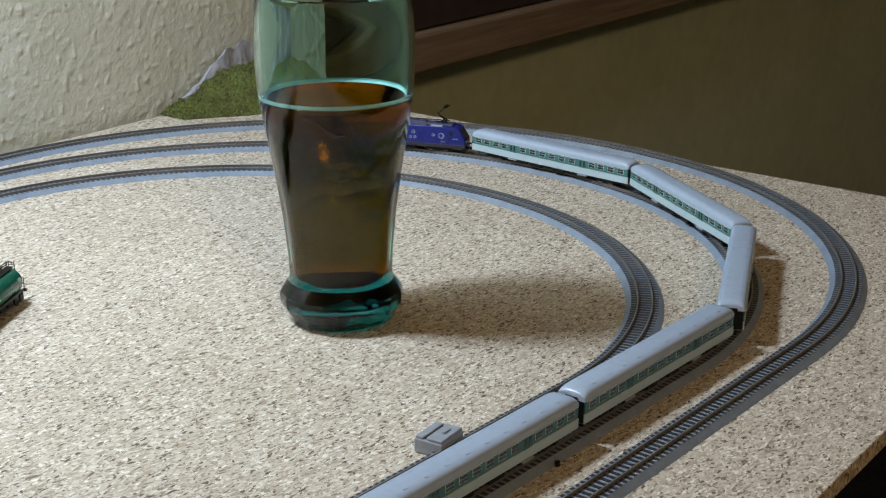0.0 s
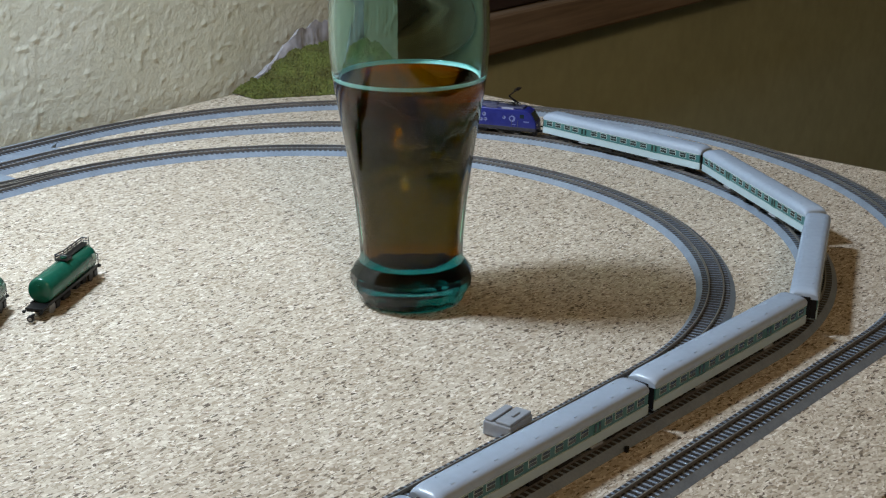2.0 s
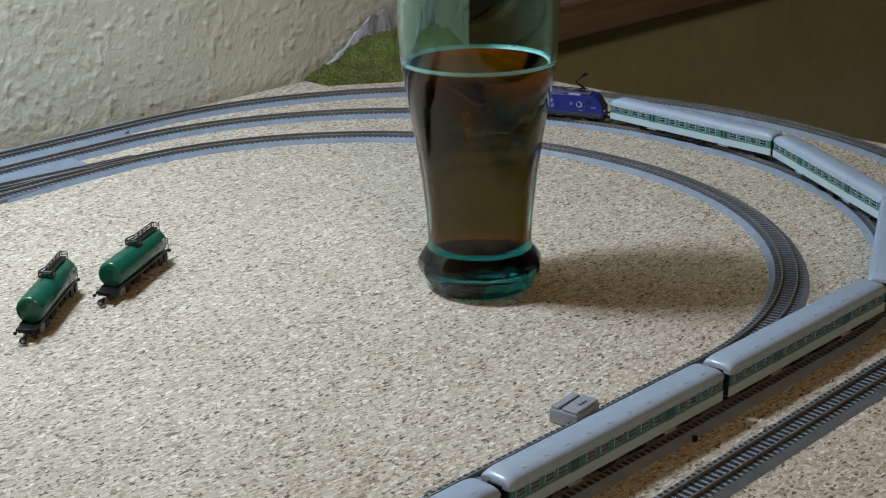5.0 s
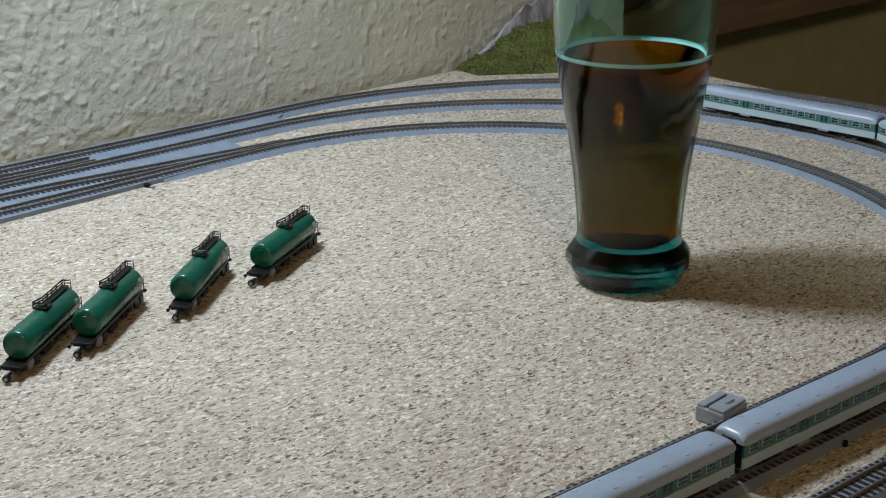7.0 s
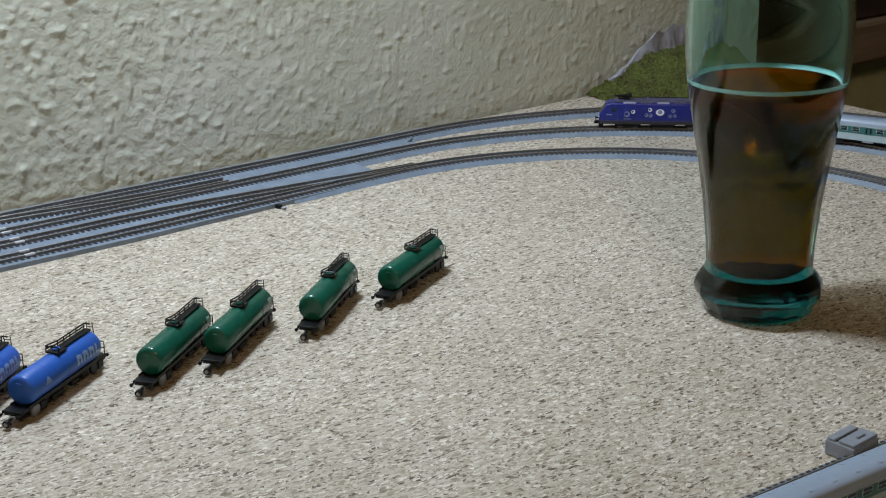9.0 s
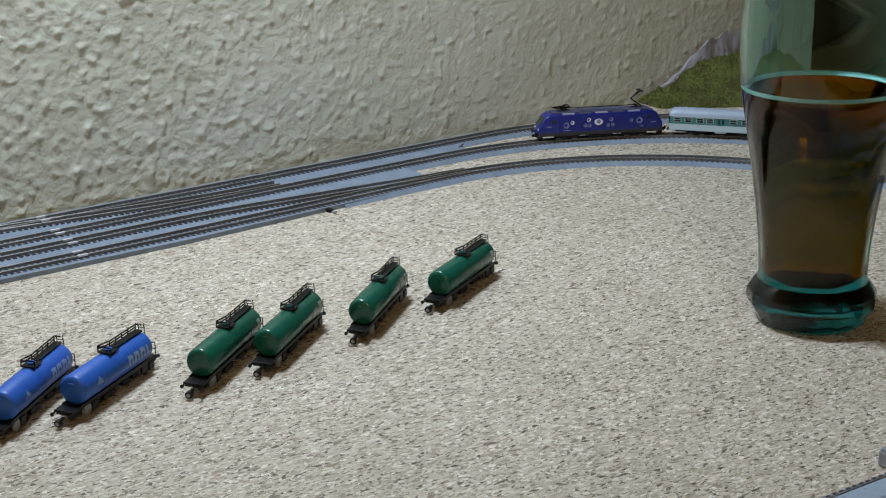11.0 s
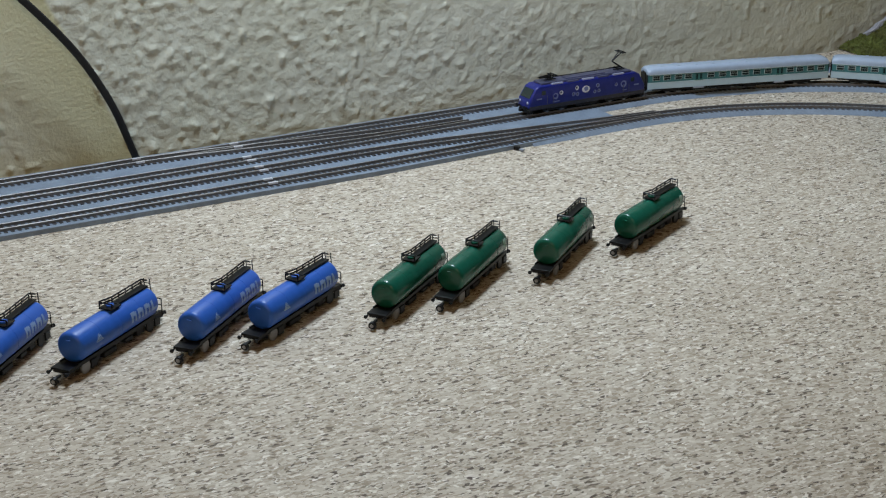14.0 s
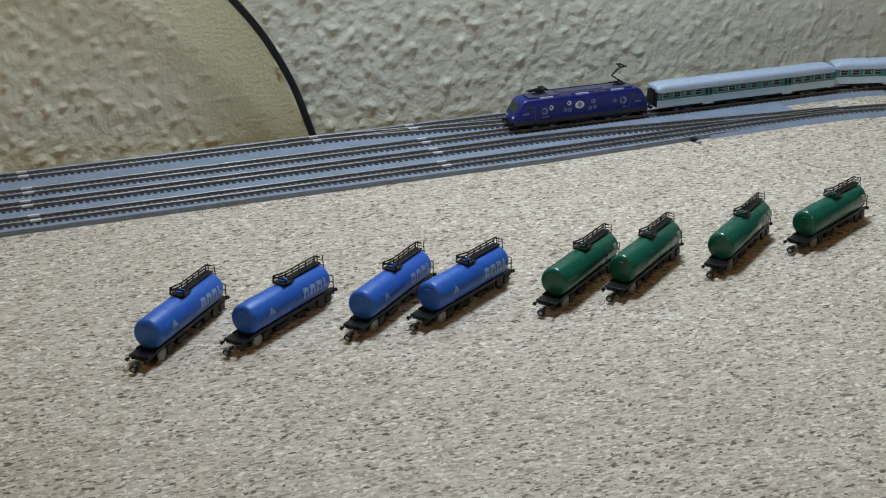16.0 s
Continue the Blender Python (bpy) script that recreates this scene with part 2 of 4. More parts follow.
def thing(name, label, category, group="", m=None, kind=""):
    ob = new(name)
    ob.empty_display_size = 0.01
    if m is not None:
        ob.matrix_basis = m
    return tagged(ob, label, category, group, kind)


# ---- the room and the board ----
def lumpy(u, v):
    """Relief of the wallpaper, in metres: rounded blobs on a wavy ground."""
    big = noise.noise((u * 55, v * 55, 3.1))
    mid = noise.noise((u * 150, v * 150, 8.7))
    blob = max(0.0, mid + 0.25 * big - 0.08)
    small = noise.noise((u * 340, v * 340, 1.3))
    nub = max(0.0, noise.noise((u * 215, v * 215, 6.1)) - 0.27)
    return 0.0010 * min(blob, 0.45) ** 0.8 + 0.0031 * min(nub, 0.4) + 0.0004 * big + 0.0004 * small


def build_wall():
    x0, x1, z0, z1, step = -0.46, 0.70, -0.02, 0.20, 0.00125
    nx, nz = int((x1 - x0) / step), int((z1 - z0) / step)
    verts, faces = [], []
    for i in range(nx + 1):
        for k in range(nz + 1):
            u, v = x0 + i * step, z0 + k * step
            q = u + 0.45 * v
            calm = 1.0 - 0.55 * min(1.0, max(0.0, (u - 0.05) / 0.35)) if q > 0.0 else min(1.0, 0.12 + max(0.0, -0.03 - q) * 24)
            verts.append((u, WALL_AT - calm * lumpy(u, v), v))
    for i in range(nx):
        for k in range(nz):
            a = i * (nz + 1) + k
            faces.append((a, a + nz + 1, a + nz + 2, a + 1))
    me = bpy.data.meshes.new("wall_north")
    me.from_pydata(verts, [], faces)
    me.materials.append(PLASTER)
    for p in me.polygons:
        p.use_smooth = True
    tagged(new("wall_north", me), "cream wall with coarse lumpy wallpaper", "wall", kind="structure")
    bm = boxes((-2.0, -0.46, WALL_AT, 0.12, -0.8, 1.7), (-0.46, 0.70, WALL_AT + 0.004, 0.12, -0.8, 1.7))
    box(bm, -0.46, 0.70, WALL_AT - 0.0005, WALL_AT + 0.003, 0.20, 1.7)
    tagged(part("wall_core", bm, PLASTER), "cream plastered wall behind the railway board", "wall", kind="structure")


def build_room():
    for name, dims, mat, label in (
        ("wall_alcove", (0.70, 3.2, 0.058, 0.22, -0.8, 1.7), OLIVE, "shaded olive wall beyond the end of the board"),
        ("wall_west", (-2.1, -2.0, -3.0, 0.22, -0.8, 1.7), ROOM, "plain pale room wall"),
        ("wall_south", (-2.1, 3.3, -3.1, -3.0, -0.8, 1.7), ROOM, "plain pale room wall"),
        ("wall_east", (3.2, 3.3, -3.0, 0.22, -0.8, 1.7), ROOM, "plain pale room wall"),
        ("floor", (-2.1, 3.3, -3.1, 0.22, -0.86, -0.8), CARPET, "dark carpeted floor of the room"),
        ("ceiling", (-2.1, 3.3, -3.1, 0.22, 1.7, 1.76), ROOM, "plain pale ceiling"),
    ):
        tagged(part(name, boxes(dims), mat), label, name.split("_")[0], kind="structure")
    sill = thing("window_sill", "pine sill plank along the shaded wall", "sill", kind="structure")
    part("plank", boxes((0.70, 3.0, 0.02, 0.056, -0.030, 0.007), bevel=0.003), PINE, sill)
    part("rear_rail", boxes((0.70, 3.0, 0.03, 0.0565, 0.008, 0.30), bevel=0.003), DARKWOOD, sill, "dark brown timber above the plank")


def build_board():
    b = thing("railway_board", "raw chipboard table top with pale wood flakes", "table top")
    part("panel", boxes((-1.0, 0.631, -0.615, -0.006, -0.0078, 0.0), bevel=0.0006), BOARD, b)
    for x in (-0.93, 0.55):
        for y in (-0.30, -0.08):
            part("leg", boxes((x - 0.02, x + 0.02, y - 0.02, y + 0.02, -0.8, -0.0080), bevel=0.002), PINE, b)


# ---- railway track ----
RAIL_TOP, BED_TOP = 0.0041, 0.0026


def route(start, pieces, step=0.004):
    """A line of (x, y, heading) from straight lengths and (radius, angle) curves; a positive angle turns right."""
    x, y, a = start
    line = [(x, y, a)]
    for piece in pieces:
        if isinstance(piece, tuple):
            r, turn = piece
            n = max(2, int(r * abs(turn) / step))
            for _ in range(n):
                da = -turn / n
                x, y = x + r * abs(da) * math.cos(a + da / 2), y + r * abs(da) * math.sin(a + da / 2)
                a += da
                line.append((x, y, a))
        else:
            n = max(1, int(piece / 0.02))
            for _ in range(n):
                x, y = x + piece / n * math.cos(a), y + piece / n * math.sin(a)
                line.append((x, y, a))
    return line


class Rails:
    """Distance along a line, to put things on it."""

    def __init__(self, line):
        self.line = line
        self.at = [0.0]
        for p, q in zip(line, line[1:]):
            self.at.append(self.at[-1] + math.hypot(q[0] - p[0], q[1] - p[1]))
        self.length = self.at[-1]

    def place(self, q):
        i = int(np.clip(np.searchsorted(self.at, q) - 1, 0, len(self.at) - 2))
        k = (q - self.at[i]) / (self.at[i + 1] - self.at[i])
        a, b = self.line[i], self.line[i + 1]
        return tuple(u + k * (v - u) for u, v in zip(a, b))


INNER = Rails(route((-0.70, -0.0885, 0.0), [0.786, (0.6, -0.0225), 0.151, (0.6, 0.0225), 0.0115, (0.2065, 3.19), 0.95]))
MIDDLE = Rails(route((-0.70, -0.0470, 0.0), [1.004, (0.2465, 1.969), (0.2195, 1.222), 0.95]))
OUTER = Rails(route((-0.70, -0.0200, 0.0), [1.049, (0.2780, 1.800), (0.2530, 1.380), 0.95]))
SIDING = Rails(route((-0.70, -0.0665, 0.0), [0.80, (0.6, 0.11), 0.095, (0.6, -0.06)]))
CROSS = Rails(route((-0.02, -0.0200, 0.0), [(0.45, 0.13), 0.075, (0.45, -0.13), 0.02]))

sleeper_mesh = None


def track(name, rails, label, nearest=(0, 0), bed=0.0093, bed_from=0.0, lift=0.0, sleepers_to=9.0):
    global sleeper_mesh
    t = thing(name, label, "railway track", "model railway tracks")
    line = [rails.place(q) for q in np.arange(bed_from, rails.length, 0.006)]
    section = [(-bed, 0.0001), (-bed + 0.0027, BED_TOP), (bed - 0.0027, BED_TOP), (bed, 0.0001)]
    if bed:
        part("roadbed", sweep(bmesh.new(), line, section), BALLAST, t, "blue-grey plastic roadbed")
    fine = [rails.place(q) for q in np.arange(0, rails.length, 0.005)]
    for side in (-0.00345, 0.00345):
        top = RAIL_TOP + lift
        rail = part("rail", sweep(bmesh.new(), fine, [(side - 0.00042, BED_TOP), (side - 0.00042, top - 0.00013), (side - 0.00025, top), (side + 0.00025, top), (side + 0.00042, top - 0.00013), (side + 0.00042, BED_TOP)]), RAIL, t)
        rail.data.materials.append(RAILTOP)
        for p in rail.data.polygons:
            if abs(p.normal.z) > 0.9 and p.center.z > top - 0.00005:
                p.material_index = 1
    if sleeper_mesh is None:
        bm = boxes((-0.0009, 0.0009, -0.0066, 0.0066, BED_TOP - 0.0008, BED_TOP + 0.00014))
        sleeper_mesh = bpy.data.meshes.new("sleeper")
        bm.to_mesh(sleeper_mesh)
        bm.free()
        sleeper_mesh.materials.append(SLEEPER)
    rest = bmesh.new()
    pitch = 0.0033
    for k in range(int(min(rails.length, sleepers_to) / pitch)):
        x, y, a = rails.place(k * pitch)
        m = Matrix.Translation((x, y, lift)) @ Matrix.Rotation(a, 4, "Z")
        if nearest[0] <= k * pitch < nearest[1]:
            SLEEPERS.append((t, m))
        else:
            c, s = math.cos(a), math.sin(a)
            ring = []
            for z in (BED_TOP - 0.0008 + lift, BED_TOP + 0.00014 + lift):
                ring.append([rest.verts.new((x + u * c - w * s, y + u * s + w * c, z)) for u, w in
                             ((-0.0009, -0.0066), (0.0009, -0.0066), (0.0009, 0.0066), (-0.0009, 0.0066))])
            rest.faces.new(ring[1])
            for i in range(4):
                j = (i + 1) % 4
                rest.faces.new((ring[0][i], ring[0][j], ring[1][j], ring[1][i]))
    if len(rest.faces):
        tagged(part("sleeper_strip", rest, SLEEPER, t, "strip of dark plastic sleepers"), kind="stuff")
    else:
        rest.free()
    return t


SLEEPERS = []


def lay_sleepers():
    for t, m in SLEEPERS:
        shared("sleeper", sleeper_mesh, t, m)


def joiners(t, rails, *places):
    for q in places:
        x, y, a = rails.place(q)
        for side in (-0.00345, 0.00345):
            ob = part("rail_joiner", boxes((-0.0026, 0.0026, side - 0.0008, side + 0.0008, BED_TOP + 0.0006, RAIL_TOP + 0.00012), bevel=0.0001), JOINT, t, "metal rail joiner with its glint put into a pale colour")
            ob.matrix_basis = pose(x, y, 0, 0, 0, math.degrees(a))


def build_tracks():
    a = track("inner_track", INNER, "inner loop of model track on grey roadbed", (0.92, 1.85), bed_from=0.9)
    b = track("middle_track", MIDDLE, "middle loop of model track carrying the passenger train", (1.25, 2.2), bed_from=0.93)
    c = track("outer_track", OUTER, "outer loop of model track on grey roadbed", (1.25, 2.2), bed_from=0.98)
    d = track("siding_track", SIDING, "straight model siding joining the inner loop at a turnout", bed=0, lift=0.0001, sleepers_to=0.925)
    e = track("crossover_track", CROSS, "diagonal model crossover between two straight tracks", bed=0, lift=0.0002)
    bm = bmesh.new()
    for outline in (((-0.70, -0.0100), (0.27, -0.0100), (0.27, -0.0905), (0.10, -0.0985), (-0.70, -0.0985)),
                    ((0.27, -0.0100), (0.36, -0.0100), (0.325, -0.0335), (0.27, -0.0335)),
                    ((0.27, -0.0335), (0.325, -0.0335), (0.335, -0.0500), (0.27, -0.0500))):
        low = [bm.verts.new((x, y, 0.0001)) for x, y in outline]
        top = [bm.verts.new((x, y, BED_TOP - 0.0001)) for x, y in outline]
        bm.faces.new(top)
        for i in range(len(outline)):
            bm.faces.new((low[i - 1], low[i], top[i], top[i - 1]))
    yard = part("yard_roadbed", bm, BALLAST, None)
    tagged(yard, "wide blue-grey plastic roadbed under four straight tracks", "roadbed", kind="structure")
    joiners(a, INNER, 0.537, 0.744)
    joiners(b, MIDDLE, 0.539, 0.749)
    joiners(c, OUTER, 0.540, 0.696, 0.752)
    joiners(d, SIDING, 0.536, 0.748)
    clip = thing("track_feeder_clip", "tiny grey plastic feeder clip beside the track", "clip", m=pose(0.1885, -0.0962, 0, 0, 0, 25))
    part("body", boxes((-0.0012, 0.0012, -0.0018, 0.0018, 0.0, 0.0022), bevel=0.0005), BLACK, clip)
    part("tab", boxes((-0.0011, 0.0011, -0.0044, -0.0019, 0.0, 0.0013), bevel=0.0003), GREYBOX, clip)
    crumb = part("track_pin", rods(0.0010, ((0, 0, 0.0), (0, 0, 0.002))), BLACK, None)
    crumb.matrix_basis = pose(0.2035, -0.5275, 0)
    tagged(crumb, "tiny dark plug lying between two tracks", "plug")


# ---- train ----
COACH, LOCO, GAP, FIRST_GAP = 0.121, 0.0835, 0.0040, 0.0062


def wheelset(parent, x, r=0.0021):
    for s in (-1, 1):
        part("wheel", rods(r, ((x, s * 0.0026, r), (x, s * 0.0042, r)), n=14), WHEEL, parent, "nickel wheel")


def bogie(parent, x, half=0.0062):
    bm = boxes((x - half, x + half, -0.0048, -0.0040, 0.0010, 0.0034), (x - half, x + half, 0.0040, 0.0048, 0.0010, 0.0034), (x - 0.003, x + 0.003, -0.004, 0.004, 0.0022, 0.0040))
    for s in (-1, 1):
        for k in (-1, 1):
            box(bm, x + k * half * 0.6 - 0.001, x + k * half * 0.6 + 0.001, s * 0.0051 - 0.0003, s * 0.0051 + 0.0003, 0.0013, 0.0030)
    b = part("bogie", bm, BLACK, parent, "black plastic bogie")
    for k in (-0.6, 0.6):
        wheelset(b, x + k * half)
    return b


def body_section(w, z0, z1, crown, inset, steps=7):
    """Half-round roof section: side walls from z0 to z1, roof up to crown."""
    pts = []
    for i in range(steps * 2 + 1):
        a = math.pi * i / (steps * 2)
        c = math.cos(a)
        e = math.sin(a)
        pts.append(((w - inset) * math.copysign(abs(c) ** 0.62, c), z1 + (crown - z1) * e ** 0.75))
    return [(w, z0), *[(y, z) for y, z in pts], (-w, z0)]


def build_coach():
    c = thing("passenger_coach", "mint and teal model passenger coach with pale blue roof", "railway coach", "coaches of the train")
    h, w = COACH / 2, 0.0064
    part("body", boxes((-h, h, -w, w, 0.0036, 0.0082), bevel=0.0003), MINT, c, "pale mint lower body")
    part("window_band", boxes((-h + 0.0004, h - 0.0004, -w + 0.00015, w - 0.00015, 0.0083, 0.0136), bevel=0.0002), TEAL, c, "teal window band")
    part("waist_stripe", boxes((-h + 0.0001, h - 0.0001, -w - 0.00008, w + 0.00008, 0.0078, 0.0081)), FRAME, c)
    bm = bmesh.new()
    sec = body_section(w + 0.0001, 0.0137, 0.0148, 0.0186, 0.0)
    sec = [(y, z) for y, z in sec]
    rows = []
    for x, k in ((-h, 0.55), (-h + 0.0006, 0.72), (-h + 0.0018, 0.86), (-h + 0.0034, 0.95), (-h + 0.0055, 1.0), (h - 0.0055, 1.0), (h - 0.0034, 0.95), (h - 0.0018, 0.86), (h - 0.0006, 0.72), (h, 0.55)):
        rows.append([bm.verts.new((x, y * (0.9 + 0.1 * k), 0.0137 + (z - 0.0137) * k)) for y, z in sec])
    for r0, r1 in zip(rows, rows[1:]):
        for i in range(len(sec)):
            j = (i + 1) % len(sec)
            bm.faces.new((r0[i], r0[j], r1[j], r1[i]))
    bm.faces.new(rows[0])
    bm.faces.new(rows[-1][::-1])
    roof = part("roof", bm, ROOF, c, "smooth pale blue-grey roof", smooth=True)
    for i in range(10):
        x = -h + 0.010 + i * (COACH - 0.02) / 9
        for y in (-0.0032, 0.0032):
            part("roof_vent", boxes((x - 0.0008, x + 0.0008, y - 0.0005, y + 0.0005, 0.0178, 0.0186)), ROOF, roof)
    part("rain_gutter", boxes((-h + 0.001, h - 0.001, -w - 0.0002, -w + 0.0001, 0.01355, 0.0139), (-h + 0.001, h - 0.001, w - 0.0001, w + 0.0002, 0.01355, 0.0139)), FRAME, c)
    doors = (-h + 0.0335, h - 0.0335)
    xs = [-h + 0.0055, -h + 0.0125, -h + 0.0200, -h + 0.0265]
    xs += [-h + 0.0415 + i * (COACH - 0.083) / 5 for i in range(6)]
    xs += [h - 0.0265, h - 0.0200, h - 0.0125, h - 0.0055]
    for side in (-1, 1):
        y = side * (w - 0.00005)
        for x in xs:
            f = part("window", boxes((x - 0.0024, x + 0.0024, min(y, y - side * 0.0006), max(y, y - side * 0.0006), 0.0096, 0.0130), bevel=0.0001), FRAME, c, "pale framed window")
            y2 = y + side * 0.0001
            part("pane", boxes((x - 0.0021, x + 0.0021, min(y2, y2 - side * 0.0004), max(y2, y2 - side * 0.0004), 0.0099, 0.0113)), WINDOW, f)
            part("pane", boxes((x - 0.0021, x + 0.0021, min(y2, y2 - side * 0.0004), max(y2, y2 - side * 0.0004), 0.0116, 0.0128)), WINDOW, f)
        for x in doors:
            d = part("door", boxes((x - 0.0026, x + 0.0026, min(y, y - side * 0.0005), max(y, y - side * 0.0005), 0.0052, 0.0134), bevel=0.00012), DEEPTEAL, c, "dark teal double door")
            for k in (-1, 1):
                part("door_pane", boxes((x + k * 0.0013 - 0.0006, x + k * 0.0013 + 0.0006, min(y, y + side * 0.00012), max(y, y + side * 0.00012), 0.0092, 0.0128)), WINDOW, d)
            part("door_step", boxes((x - 0.0035, x + 0.0035, side * w - 0.0005, side * w + 0.0005, 0.0026, 0.0036), bevel=0.0002), GREYBOX, c, "grey step under the door")
    for k in (-1, 1):
        x = k * (h + 0.0006)
        part("gangway", boxes((min(x, x - k * 0.0011), max(x, x - k * 0.0011), -0.0030, 0.0030, 0.0045, 0.0150), bevel=0.0004), BLACK, c, "black rubber gangway")
        part("coupler", boxes((min(k * h, k * (h + 0.0018)), max(k * h, k * (h + 0.0018)), -0.0008, 0.0008, 0.0020, 0.0034)), BLACK, c)
        # Coach ends are painted black to put the shade of the gaps into them.
        part("end_panel", boxes((min(k * h, k * (h + 0.0002)), max(k * h, k * (h + 0.0002)), -w + 0.0006, w - 0.0006, 0.0040, 0.0136)), BLACK, c)
        bogie(c, k * (h - 0.0175))
    part("underframe", boxes((-h + 0.004, h - 0.004, -0.005, 0.005, 0.0022, 0.0035), (-0.012, -0.004, -0.0056, 0.0056, 0.0008, 0.0030), (0.005, 0.014, -0.0056, 0.0056, 0.0010, 0.0030), bevel=0.0002), BLACK, c, "black underframe with equipment boxes")
    for ob in c.children_recursive:
        for v in ob.data.vertices:
            v.co.z *= 0.90
    return c


def pantograph(parent, x, up):
    z = 0.0190
    bm = boxes((x - 0.004, x + 0.004, -0.0028, -0.0020, z, z + 0.0006), (x - 0.004, x + 0.004, 0.0020, 0.0028, z, z + 0.0006), (x - 0.0005, x + 0.0005, -0.0028, 0.0028, z, z + 0.0008))
    p = part("pantograph", bm, BLACK, parent, "raised black pantograph" if up else "folded black pantograph")
    if up:
        k, top = (x + 0.0036, 0.0, z + 0.0050), (x - 0.0024, 0.0, z + 0.0102)
    else:
        k, top = (x + 0.0065, 0.0, z + 0.0016), (x - 0.0035, 0.0, z + 0.0022)
    part("arm", rods(0.00040, ((x - 0.003, -0.0016, z + 0.0006), k), ((x - 0.003, 0.0016, z + 0.0006), k), (k, (top[0], -0.0014, top[2])), (k, (top[0], 0.0014, top[2]))), BLACK, p)
    part("contact_shoe", rods(0.00042, ((top[0] - 0.0011, -0.0040, top[2]), (top[0] - 0.0011, 0.0040, top[2])), ((top[0] + 0.0011, -0.0040, top[2]), (top[0] + 0.0011, 0.0040, top[2])),
                              ((top[0] - 0.0011, -0.003, top[2]), (top[0] + 0.0011, -0.003, top[2])), ((top[0] - 0.0011, 0.003, top[2]), (top[0] + 0.0011, 0.003, top[2]))), BLACK, p)


def disc(x, y, z, r, side, mat, parent, name="emblem", tall=1.0):
    bm = bmesh.new()
    bmesh.ops.create_cone(bm, cap_ends=True, segments=18, radius1=r, radius2=r, depth=0.00016,
                          matrix=Matrix.Translation((x, y, z)) @ Matrix.Diagonal((1, 1, tall, 1)) @ Matrix.Rotation(radians(90), 4, "X"))
    return part(name, bm, mat, parent)


